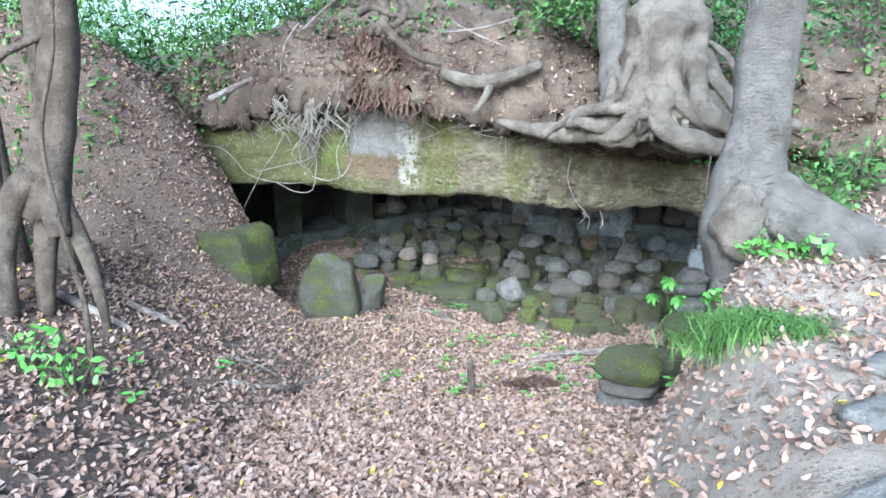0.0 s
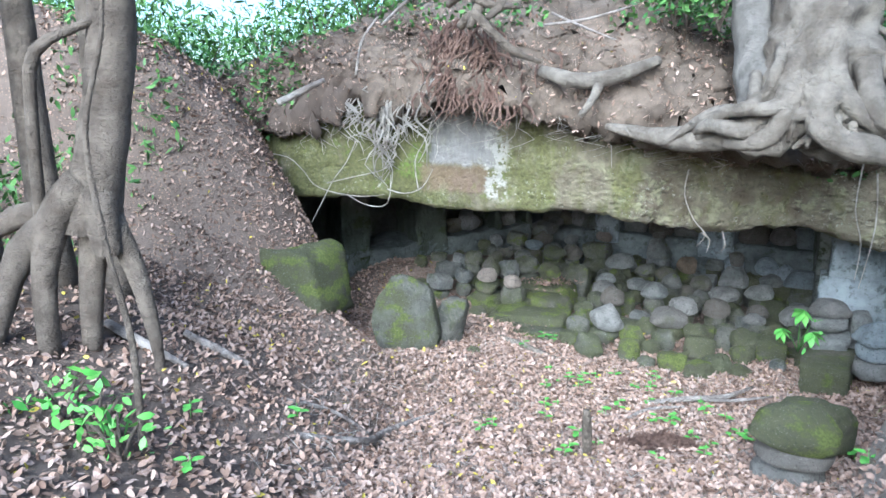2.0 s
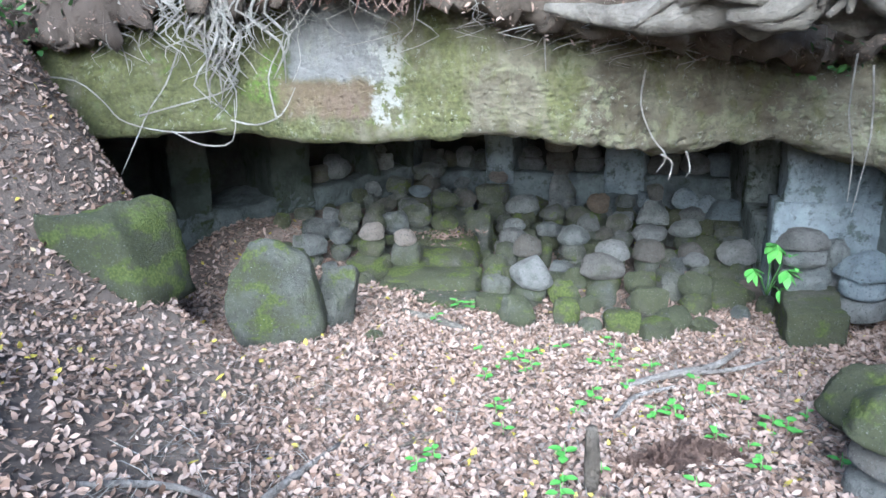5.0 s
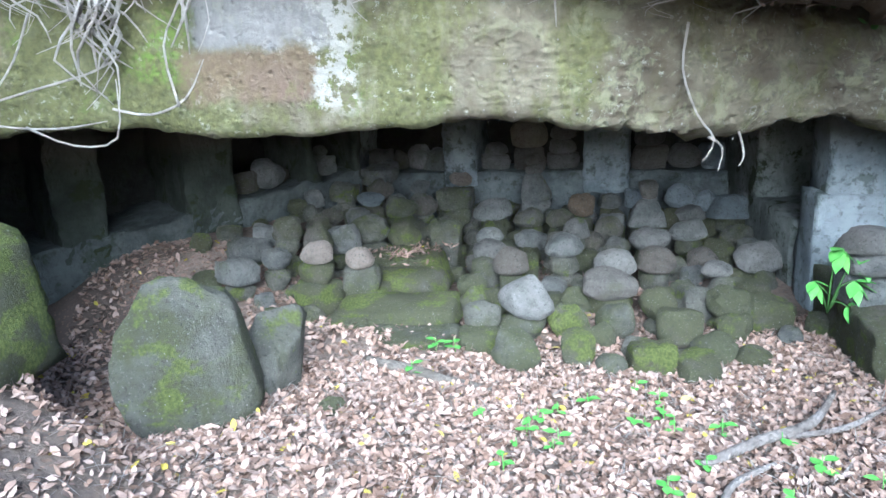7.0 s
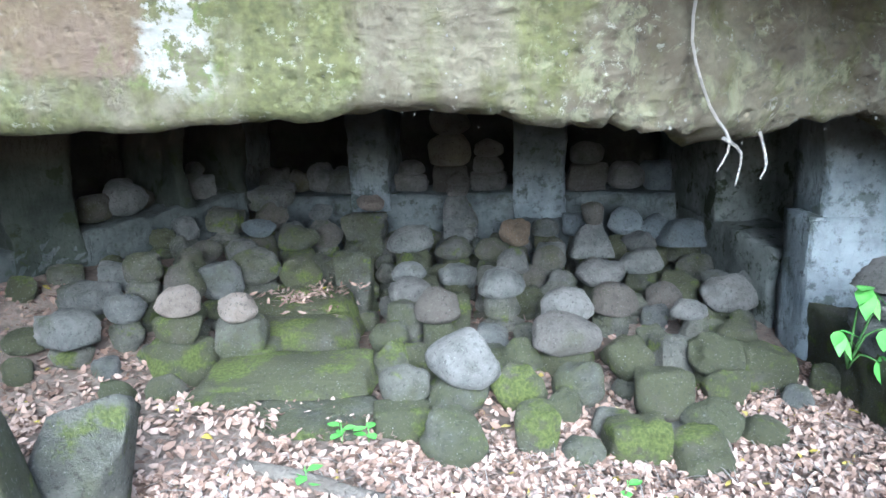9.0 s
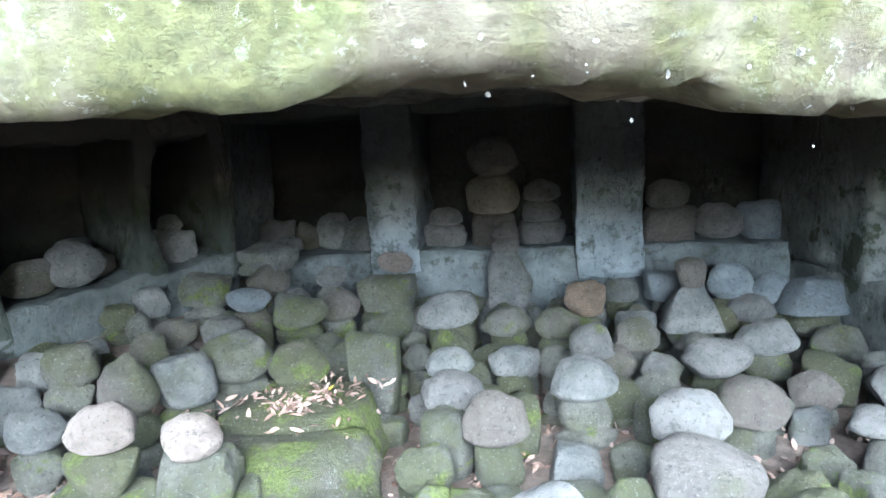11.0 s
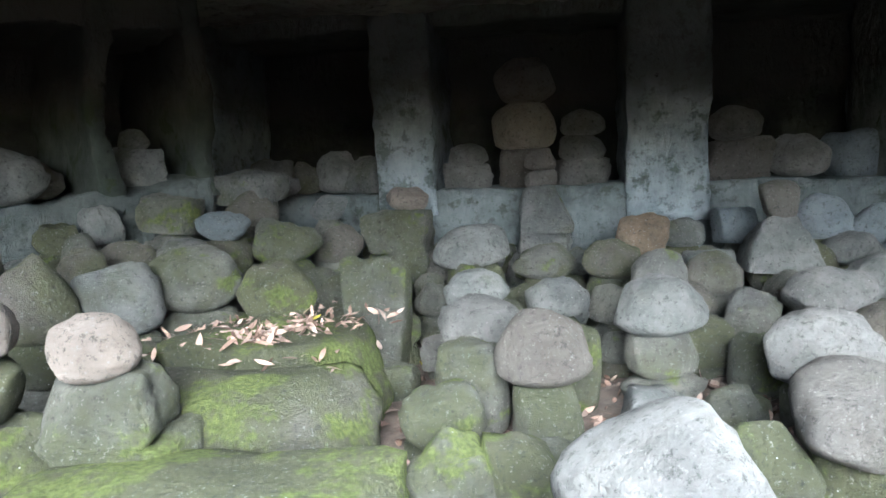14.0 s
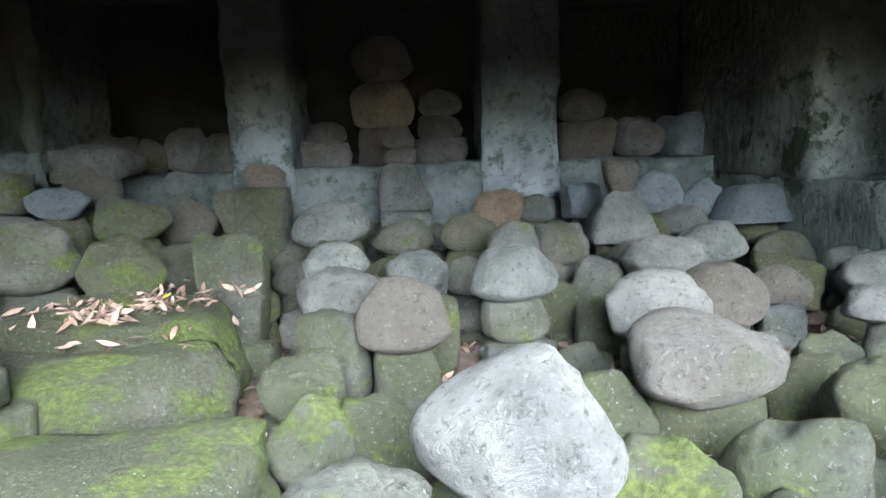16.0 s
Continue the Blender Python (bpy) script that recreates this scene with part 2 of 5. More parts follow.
M_PALE = make_stone("pale andesite", (0.20, 0.195, 0.185), (0.35, 0.34, 0.325), 0.1)
M_GREY = make_stone("grey andesite", (0.16, 0.165, 0.16), (0.30, 0.30, 0.285), 0.45)
M_MOSSY = make_stone("mossy stone", (0.115, 0.115, 0.098), (0.21, 0.205, 0.175), 0.78)
M_LUSH = make_stone("lush mossy rock", (0.10, 0.095, 0.075), (0.17, 0.16, 0.13), 1.05)
M_PINK = make_stone("pinkish andesite", (0.30, 0.25, 0.215), (0.43, 0.365, 0.32), 0.03, (0.42, 0.36, 0.32))
M_TAN = make_stone("tan andesite", (0.42, 0.365, 0.30), (0.58, 0.51, 0.43), 0.03, (0.5, 0.44, 0.38))
M_BROWN = make_stone("brown andesite", (0.17, 0.125, 0.085), (0.27, 0.205, 0.145), 0.35, (0.22, 0.16, 0.11))
M_BLUESTONE = make_stone("bluish andesite", (0.26, 0.295, 0.32), (0.39, 0.43, 0.455), 0.08, (0.28, 0.31, 0.33))
M_BARK = make_bark("smooth grey bark", (0.15, 0.14, 0.125), (0.25, 0.235, 0.215), (0.09, 0.08, 0.07))
M_BARK_BROWN = make_bark("brown bark", (0.10, 0.08, 0.062), (0.21, 0.175, 0.14), (0.065, 0.052, 0.04))
M_ROOT = make_bark("weathered root", (0.15, 0.128, 0.105), (0.29, 0.26, 0.22), (0.085, 0.07, 0.055))
M_DEAD = make_bark("dead branch", (0.20, 0.17, 0.15), (0.42, 0.38, 0.35), (0.14, 0.11, 0.09))
M_GREEN = make_leaf("shrub leaves", (0.045, 0.105, 0.03), (0.10, 0.20, 0.05))
M_BRIGHT = make_leaf("young leaves", (0.09, 0.28, 0.05), (0.18, 0.40, 0.085))
M_DEEP = make_leaf("dark evergreen leaves", (0.03, 0.10, 0.03), (0.07, 0.18, 0.045))
M_GRASS = make_leaf("grass blades", (0.05, 0.13, 0.03), (0.14, 0.24, 0.06))
M_LITTER = make_litter()
M_CONCRETE = make_tuff("worn concrete slab", (0.42, 0.43, 0.42), (0.58, 0.585, 0.57))

# ---- helpers for meshes ----


def mesh_object(name, verts, faces, material, parent=None, smooth=True, label=""):
    me = bpy.data.meshes.new(name)
    me.from_pydata([tuple(v) for v in verts], [], faces)
    me.materials.append(material)
    me.polygons.foreach_set("use_smooth", [smooth] * len(me.polygons))
    me.update()
    ob = new(name, me)
    if parent is not None:
        ob.parent = parent
    if label:
        ob["label"] = label
    return ob


def part(name, bm, material, parent=None, label="", smooth=True):
    me = bpy.data.meshes.new(name)
    bm.to_mesh(me)
    bm.free()
    me.materials.append(material)
    me.polygons.foreach_set("use_smooth", [smooth] * len(me.polygons))
    ob = new(name, me)
    if parent is not None:
        ob.parent = parent
    if label:
        ob["label"] = label
    return ob


def wobble(p, scale, amp, octaves=4):
    """A point moved by a noise field."""
    q = Vector(p)
    return q + noise.turbulence_vector(q * scale, octaves, False, amplitude_scale=0.55, frequency_scale=2.1) * amp


def fbm(x, y, scale, octaves=4):
    return noise.fractal(Vector((x * scale, y * scale, 0.37)), 1.0, 2.1, octaves)


def grid_faces(rows, cols):
    return [(r * cols + c, r * cols + c + 1, (r + 1) * cols + c + 1, (r + 1) * cols + c) for r in range(rows - 1) for c in range(cols - 1)]


def lerp_table(x, table):
    return float(np.interp(x, [a for a, _ in table], [b for _, b in table]))


def smooth01(t):
    t = min(1.0, max(0.0, t))
    return t * t * (3 - 2 * t)


# ---- the ground: a leaf-filled hollow between banks, which runs on into the cave ----
ALONG = [(-60, 2.4), (-8, 2.1), (-2, 1.9), (0, 1.75), (1.5, 1.5), (3, 1.12), (4.9, 0.6), (6.5, 0.24), (8.0, 0.03), (9.1, -0.07), (9.8, -0.14), (11.0, -0.12), (13, -0.14), (60, -0.14)]
LEFT_EDGE = [(-6, -2.2), (2, -1.1), (5, -1.5), (6, -1.35), (7, -1.3), (8, -1.35), (8.7, -1.5), (9.1, -1.95), (9.6, -2.28), (10, -2.42), (10.4, -2.6), (11, -3.0), (12, -4.6), (16, -6)]
LEFT_SLOPE = [(-6, 0.12), (3, 0.2), (5, 0.36), (6, 0.48), (7, 0.52), (8, 0.44), (8.7, 0.46), (9.1, 0.9), (9.6, 2.1), (10, 3.0), (11, 4.0), (14, 4.0)]
RIGHT_EDGE = [(-8, 0.95), (2, 0.95), (3.7, 1.32), (4.9, 1.82), (5.8, 2.25), (6.4, 2.75), (6.9, 3.8), (7.5, 4.7), (9, 5.0), (12, 6.0), (16, 7.5)]


def hollow(x, y):
    """The height of the ground."""
    z = lerp_table(y, ALONG)
    d = lerp_table(y, LEFT_EDGE) - x
    if d > 0:
        s = lerp_table(y, LEFT_SLOPE)
        top = max(1.5, 2.4 + 2.2 * smooth01((y - 3.0) / 6.0))
        rise = s * d * smooth01(d / 0.5)
        z += top * (1 - math.exp(-rise / top))
    z += 0.20 * smooth01((0.75 - x) / 0.8) * smooth01((y - 11.7) / 1.2) * smooth01((x + 3.5) / 1.5)
    away = 0.9026 * (14.7 - y) + 0.4305 * (x - 0.22)
    if -4 < x < 0.6 and away < 1.4:
        z += 0.42 * smooth01((1.4 - away) / 1.3) * smooth01((0.6 - x) / 0.5) * smooth01((x + 4) / 1.5)
    z += min(0.26, 0.13 * max(0.0, 0.8 - x)) * smooth01((y - 7.6) / 1.4) * smooth01((12.0 - y) / 1.2)
    d = x - lerp_table(y, RIGHT_EDGE)
    if d > -0.3:
        top = 1.95 + 0.10 * max(0.0, x - 2.5) + 0.07 * max(0.0, y - 4)
        z += max(0.0, top - z) * smooth01((d + 0.3) / 0.9)
    return z


def ground_z(x, y):
    return hollow(x, y) + 0.05 * fbm(x, y, 0.7) + 0.022 * fbm(x + 9, y, 3.1) + 0.012 * fbm(x, y + 5, 8.0, 3)


xs = np.concatenate([np.linspace(-300, -12, 14), np.linspace(-9, -5, 14), np.arange(-4.8, 5.6, 0.085), np.linspace(5.8, 10, 14), np.linspace(14, 300, 14)])
ys = np.concatenate([np.linspace(-300, -12, 14), np.linspace(-9, -1, 12), np.arange(-0.8, 11, 0.085), np.linspace(11.1, 18, 40), np.linspace(24, 300, 12)])
ground = mesh_object("ground", [(x, y, ground_z(x, y)) for y in ys for x in xs], grid_faces(len(ys), len(xs)), M_FLOOR)
tagged(ground, "brown forest floor of a shallow hollow covered in dry leaves", "ground", kind="structure")

# ---- the overhanging rock ----
FACE_Y = [(-6.5, 12.4), (-4.6, 11.6), (-3.9, 11.0), (-1.8, 10.45), (-0.57, 9.9), (0.28, 9.68), (1.4, 9.38), (2.1, 9.42), (3.0, 9.45), (4.2, 9.25), (5.2, 8.7), (7.0, 8.3)]
LIP_Z = [(-6.5, 1.9), (-3.9, 1.92), (-1.9, 1.97), (-1.15, 1.86), (0.2, 1.93), (1.3, 1.84), (2.1, 1.72), (2.6, 1.80), (3.2, 1.82), (3.8, 1.64), (4.6, 1.4), (7, 1.2)]
TOP_Z = [(-8, 0.6), (-5.2, 1.6), (-4.3, 2.6), (-3.9, 2.9), (-2.6, 3.35), (-1.0, 3.40), (0.0, 3.15), (1.25, 2.86), (2.5, 2.72), (4, 2.6), (7, 2.5)]
verts, rows, cols = [], 0, 0
for x in np.arange(-4.3, 7.0, 0.07):
    yf, zl, zt = lerp_table(x, FACE_Y), lerp_table(x, LIP_Z), lerp_table(x, TOP_Z)
    line = [(yf + 1.3, zl + 0.30)] + [(yf + 0.85 - 0.8 * s, zl + 0.24 * (1 - s) ** 1.5) for s in np.linspace(0, 1, 9)]
    line += [(yf - 0.10 * math.sin(math.pi * s) + 0.12 * s, zl + 0.02 + (zt - zl) * s) for s in np.linspace(0.02, 1, 22)]
    line += [(yf + 0.4 + s, zt + 0.1) for s in (0.0, 0.6)]
    rows, cols = rows + 1, len(line)
    for y, z in line:
        p = wobble((x, y, z), 1.1, 0.07, 2)
        p = wobble(p, 4.5, 0.032 + 0.02 * smooth01((x - 0.3) / 0.8), 4)
        verts.append(wobble(p, 11.0, 0.012 + 0.03 * smooth01((x - 0.2) / 0.8), 3))
FACE = [v for v in verts]
overhang = mesh_object("wall_front", verts, grid_faces(rows, cols), M_FACE)
tagged(overhang, "overhanging mossy tuff rock face above the cave mouth", "rock face", kind="structure")

# ---- soil and hill on top of the rock ----
CREST = [(-40, 3.8), (-9, 3.6), (-5, 3.5), (-3, 4.2), (-1.7, 4.35), (0, 4.3), (1.5, 4.2), (4, 3.6), (8, 4.2), (40, 6)]
verts, rows = [], 0
xs = np.concatenate([np.linspace(-40, -6, 14), np.arange(-5.5, 7.0, 0.06), np.linspace(7.4, 40, 16)])
for x in xs:
    yf, zt, zc = lerp_table(x, FACE_Y), lerp_table(x, TOP_Z), lerp_table(x, CREST)
    out = 0.25 + 0.45 * math.exp(-((x + 0.8) / 1.0) ** 2) + 0.55 * math.exp(-((x - 2.0) / 1.3) ** 2)
    drop = (0.05 + 0.42 * abs(noise.noise(Vector((x * 3.1, 4.2, 0.7)))) + 0.22 * abs(noise.noise(Vector((x * 9.0, 1.3, 0.2))))) * smooth01((x + 3.9) / 0.5) * (0.35 + 0.65 * smooth01((-0.4 - x) / 0.6))
    line = [(yf + 0.5, zt + 0.06), (yf + 0.15, zt - 0.02), (yf - out * 0.3, zt - 0.03), (yf - out * 0.6, zt - 0.04 - drop * 0.8), (yf - out * 0.85, zt - 0.01 - drop), (yf - out, zt + 0.04 - drop * 0.7), (yf - out - 0.03, zt + 0.15 - drop * 0.3)]
    line += [(yf - out + (out + 0.15) * s ** 1.6, zt + 0.15 + (zc - zt - 0.15) * s ** 0.9) for s in np.linspace(0.06, 1, 22)]
    slope = 0.10 + 0.26 * smooth01((x + 4.5) / 4.5)
    line += [(yf + 0.15 + d, zc + slope * d * (1 if d < 14 else 14 / d)) for d in (0.25, 0.5, 0.8, 1.2, 1.7, 2.3, 3, 4, 5.5, 7.5, 10, 14, 25, 60, 250)]
    rows, cols = rows + 1, len(line)
    for y, z in line:
        p = wobble((x, y, z), 0.9, 0.12, 2)
        p = wobble(p, 3.6, 0.12, 4)
        verts.append(wobble(p, 11.0, 0.07, 3))
HILL = verts
hill = mesh_object("ground_hillside", verts, grid_faces(rows, cols), M_SOIL)
tagged(hill, "bare brown soil bank with roots above the rock", "soil bank", kind="structure")

# ---- inside the cave ----
verts, rows = [], 0
for x in np.arange(-6.0, 8.6, 0.12):
    yf, zl = lerp_table(x, FACE_Y), lerp_table(x, LIP_Z)
    line = [(yf + 0.25 + d, zl + 0.10 + (2.28 - zl - 0.10) * smooth01(d / 3.2)) for d in np.arange(0, 9, 0.14)]
    rows, cols = rows + 1, len(line)
    verts += [wobble((x, y, z), 1.4, 0.09, 4) for y, z in line]
roof = mesh_object("ceiling", verts, grid_faces(rows, cols), M_CEIL)
tagged(roof, "rough brown rock ceiling of the cave", "ceiling", kind="structure")


def rough_box(bm, lo, hi, frame_m, step=0.09, amp=0.03):
    """A box from lo to hi in the frame frame_m, cut fine and roughened; its faces go into bm."""
    size = [hi[i] - lo[i] for i in range(3)]
    cuts = [max(2, int(round(size[i] / step)) + 1) for i in range(3)]
    made = {}

    def vert(i, j, k):
        key = (i, j, k)
        if key not in made:
            q = [lo[a] + size[a] * key[a] / (cuts[a] - 1) for a in range(3)]
            p = frame_m @ Vector(q)
            made[key] = bm.verts.new(wobble(wobble(p, 1.3, amp, 2), 5.0, amp * 0.7, 3))
        return made[key]

    for axis in range(3):
        a, b = [i for i in range(3) if i != axis]
        for end in (0, cuts[axis] - 1):
            for i in range(cuts[a] - 1):
                for j in range(cuts[b] - 1):
                    quad = []
                    for di, dj in ((0, 0), (1, 0), (1, 1), (0, 1)):
                        key = [0, 0, 0]
                        key[axis], key[a], key[b] = end, i + di, j + dj
                        quad.append(vert(*key))
                    if (end > 0) == (axis == 1):
                        quad.reverse()
                    bm.faces.new(quad)


def wall_of(name, boxes, frame_m, material, label, step=0.09, amp=0.03):
    bm = bmesh.new()
    for lo, hi in boxes:
        rough_box(bm, lo, hi, frame_m, step, amp)
    return tagged(part(name, bm, material), label, "cave wall", kind="structure")


BACK = pose(0, 0, 0, 0, 0, -29)          # along the back wall, and into it
wall_of("wall_back", [((-8.2, 14.1, -0.5), (-1.6, 15.2, 0.76))], BACK, M_TUFF, "cut tuff foot of the back wall with a stone shelf", 0.07)
wall_of("wall_back", [((-5.6, 15.15, 0.7), (-1.6, 15.5, 2.5)), ((-8.2, 15.6, 0.7), (-5.5, 16.0, 2.5)), ((-8.2, 15.0, 0.0), (-5.5, 15.7, 0.76))], BACK, M_NICHE, "rear wall of the burial niches, coloured dark for their depth", 0.09, 0.05)
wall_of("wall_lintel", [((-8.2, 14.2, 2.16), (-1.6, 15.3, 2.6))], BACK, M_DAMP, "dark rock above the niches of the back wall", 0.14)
for lo, hi in (((-7.75, 14.1, 0.6), (-7.43, 15.2, 2.3)), ((-5.98, 14.06, 0.55), (-5.5, 15.2, 2.3)), ((-3.9, 14.04, 0.45), (-3.28, 15.2, 2.3)), ((-1.9, 14.1, 0.5), (-1.3, 15.2, 2.3))):
    wall_of("column", [(lo, hi)], BACK, M_BLUE, "rough bluish tuff column between two burial niches", 0.07, 0.035)

LEFT = pose(0.22, 14.7, 0, 0, 0, 25.5)   # along the left wall towards the mouth is -x
SILL = LEFT @ Matrix(((1, 0, 0, 0), (0, 1, 0, 0), (0.105, 0, 1, 0), (0, 0, 0, 1)))   # its sill falls towards the mouth
wall_of("wall_left", [((-4.6, 0.0, -0.4), (0.0, 1.7, 0.98))], SILL, M_SILL, "grey cut tuff sill under the side niches", 0.06, 0.06)
wall_of("wall_left", [((-4.6, 1.35, 0.4), (0.0, 1.7, 2.5)), ((-4.6, 0.03, 1.98), (0.0, 1.5, 2.6))], LEFT, M_NICHE, "side wall of the cave with niches, coloured dark for shade", 0.08, 0.055)
# these piers take the tuff with the left-side shade in its colour
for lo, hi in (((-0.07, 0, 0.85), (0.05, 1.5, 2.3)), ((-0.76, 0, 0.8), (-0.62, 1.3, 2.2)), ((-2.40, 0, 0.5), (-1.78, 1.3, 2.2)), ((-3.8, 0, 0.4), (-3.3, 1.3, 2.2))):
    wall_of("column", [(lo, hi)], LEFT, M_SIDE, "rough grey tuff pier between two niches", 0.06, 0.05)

RIGHT = pose(5.15, 13.35, 0, 0, 0, 68)   # along the right wall towards the mouth is -x
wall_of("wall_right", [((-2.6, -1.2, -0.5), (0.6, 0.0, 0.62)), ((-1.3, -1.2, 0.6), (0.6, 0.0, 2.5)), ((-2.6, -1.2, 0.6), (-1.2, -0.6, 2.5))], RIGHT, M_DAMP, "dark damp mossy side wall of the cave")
PIER = pose(3.88, 10.32, 0, 0, 0, -24)
wall_of("pillar", [((0.0, 0.0, -0.3), (1.25, 0.5, 1.0)), ((0.1, 0.07, 0.9), (1.15, 0.6, 2.1))], PIER, M_BLUE, "pale blue-grey cut tuff pier beside the cave mouth")
wall_of("wall_side", [((1.1, -0.25, -0.3), (3.6, 0.5, 2.1))], PIER, M_DAMP, "dark mossy rock beside the pale pier")
PLINTH = pose(3.02, 8.72, 0, 0, 0, 61)
wall_of("plinth", [((0, -0.5, -0.3), (1.85, 0.0, 0.33))], PLINTH, M_MOSSY, "low mossy stone ledge in front of the pier", 0.07, 0.04)

# ---- loose stones ----


def stone_mesh(w, d, h, seed, form, rough=1.0):
    """A loose stone w by d by h that stands on z = 0. form: cap (domed, flat below), round, drum, block, slab, roof (hipped)."""
    rnd = random.Random(seed)
    bm = bmesh.new()
    bmesh.ops.create_icosphere(bm, subdivisions=4 if w > 0.26 else 3, radius=1.0)
    off = Vector((rnd.uniform(-50, 50), rnd.uniform(-50, 50), rnd.uniform(-50, 50)))
    skew = rnd.uniform(-0.10, 0.10)
    # worn flats that break the round outline
    flats = []
    for k in range(6 if form in ("cap", "round") else 11 if form == "crag" else 5 if form == "wedge" else 2):
        a, e = rnd.uniform(0, 2 * math.pi), rnd.uniform(-0.5, 0.9)
        flats.append((Vector((math.cos(a) * math.cos(e), math.sin(a) * math.cos(e), math.sin(e))), rnd.uniform(0.55, 0.78) if form == "crag" else rnd.uniform(0.78, 0.96) if form == "cap" else rnd.uniform(0.68, 0.9)))
    for v in bm.verts:
        n = v.co.normalized()
        x, y, z = n
        r = max(math.hypot(x, y), 1e-4)
        k, shift = 1.0, 0.0
        if form == "cap":
            z = ((z if z > 0 else z * 0.45) + 0.45) / 1.45
            k = r ** 0.86 / r
        elif form in ("round", "crag"):
            z = z * 0.5 + 0.5
            k = r ** 0.92 / r
        elif form == "drum":
            k = r ** 0.5 / r
            z = 0.5 + 0.5 * math.copysign(abs(z) ** 0.62, z)
        elif form in ("block", "slab"):
            q = n / max(abs(x), abs(y), abs(z))
            q = q * 0.82 + n * 0.24
            x, y, z = q.x, q.y, q.z * 0.5 + 0.5
        elif form == "wedge":
            z = ((z if z > 0 else z * 0.3) + 0.3) / 1.3
            k = r ** 0.7 / r * (1.0 - 0.35 * max(0.0, z - 0.3))
            shift = -0.34 * max(0.0, z - 0.25)
        elif form == "shield":
            z = z * 0.5 + 0.5
            k = lerp_table(z, [(0, 1.0), (0.15, 0.85), (0.4, 1.0), (0.6, 1.0), (0.8, 0.92), (1, 0.8)])
            shift = 0.30 * (0.5 - z) if z > 0.5 else -0.15 * (0.5 - z)
        else:
            square = max(max(abs(x), abs(y)) / r, 0.7)
            z = min(1.0, max(0.0, z * 0.75 + 0.35))
            k = (1.0 - 0.60 * max(0.0, z - 0.14)) * (0.35 + 0.65 / square) * min(1.0, r * 1.7) / r
        p = Vector((x * k + shift, y * k, z))
        lump = noise.noise(n * 1.2 + off) * 0.15 + noise.noise(n * 2.7 + off) * 0.07 + noise.noise(n * 6 + off) * 0.03 + noise.noise(n * 14 + off) * 0.016
        p *= 1.0 + lump * rough
        q = Vector((p.x, p.y, p.z * 2 - 1))
        for normal, reach in flats:
            over = q.dot(normal) - reach
            if over > 0:
                q -= normal * over * (0.95 if form == "crag" else 0.6)
        p = Vector((q.x, q.y, q.z * 0.5 + 0.5))
        v.co = ((p.x + skew * (p.z - 0.5)) * w / 2, p.y * d / 2, max(0.0, p.z) * h)
    return bm


PLACED = []


def stone(name, x, y, z, w, h, form, material, label, seed, turn=None, tilt=None, d=None, group="tomb stones in the cave", category="stone"):
    """A stone whose underside is at z."""
    rnd = random.Random(seed * 7 + 3)
    bm = stone_mesh(w, d or w * rnd.uniform(0.85, 1.05), h, seed, form, 1.35 if form == "round" else 0.75 if form in ("drum", "roof") else 1.0)
    ob = part(name, bm, material)
    lean = (rnd.gauss(0, 4), rnd.gauss(0, 4)) if tilt is None else tilt
    ob.matrix_world = pose(x, y, z, lean[0], lean[1], rnd.uniform(-25, 25) - 29 if turn is None else turn)
    PLACED.append((x, y, w))
    return tagged(ob, label, category, group)


# each row: x, y, height of the middle, width, height
PALE_CAPS = [
    (1.41, 11.81, 0.25, 0.40, 0.29), (1.35, 12.34, 0.26, 0.45, 0.26), (2.08, 10.90, 0.20, 0.54, 0.29), (2.42, 11.38, 0.24, 0.44, 0.28),
    (2.95, 11.51, 0.20, 0.42, 0.29), (3.24, 12.11, 0.26, 0.50, 0.25), (3.63, 11.63, 0.09, 0.34, 0.25), (3.32, 10.95, 0.19, 0.31, 0.18), (4.08, 11.31, 0.14, 0.52, 0.32),
]
GREY_CAPS = [
    (1.43, 12.57, 0.38, 0.34, 0.18), (1.89, 13.77, 0.44, 0.54, 0.28), (2.31, 13.53, 0.32, 0.42, 0.23), (1.99, 12.79, 0.24, 0.37, 0.23), (2.55, 13.12, 0.36, 0.38, 0.25),
    (2.11, 12.00, 0.32, 0.43, 0.27), (2.52, 12.60, 0.35, 0.34, 0.24), (3.09, 12.84, 0.27, 0.37, 0.26), (3.58, 13.74, 0.40, 0.35, 0.22), (3.90, 12.31, 0.25, 0.46, 0.27),
    (4.28, 12.89, 0.31, 0.43, 0.22), (4.38, 11.37, 0.21, 0.28, 0.20), (1.06, 14.30, 0.47, 0.36, 0.28), (-0.46, 13.40, 0.54, 0.29, 0.21), (0.72, 14.55, 0.50, 0.34, 0.22),
]
GREY_ROUND = [
    (-0.23, 12.83, 0.44, 0.39, 0.33), (-0.53, 12.71, 0.48, 0.36, 0.35), (0.47, 14.50, 0.72, 0.36, 0.30), (0.54, 14.72, 0.88, 0.42, 0.22), (1.03, 14.40, 0.72, 0.30, 0.20), (-0.85, 12.89, 0.62, 0.32, 0.24),
    (-1.02, 12.62, 0.36, 0.34, 0.26), (-1.30, 13.00, 0.40, 0.38, 0.24), (-0.86, 13.35, 0.46, 0.34, 0.22), (-0.30, 13.78, 0.52, 0.34, 0.22), (0.05, 13.65, 0.50, 0.32, 0.24), (-1.42, 12.45, 0.30, 0.36, 0.24),
]
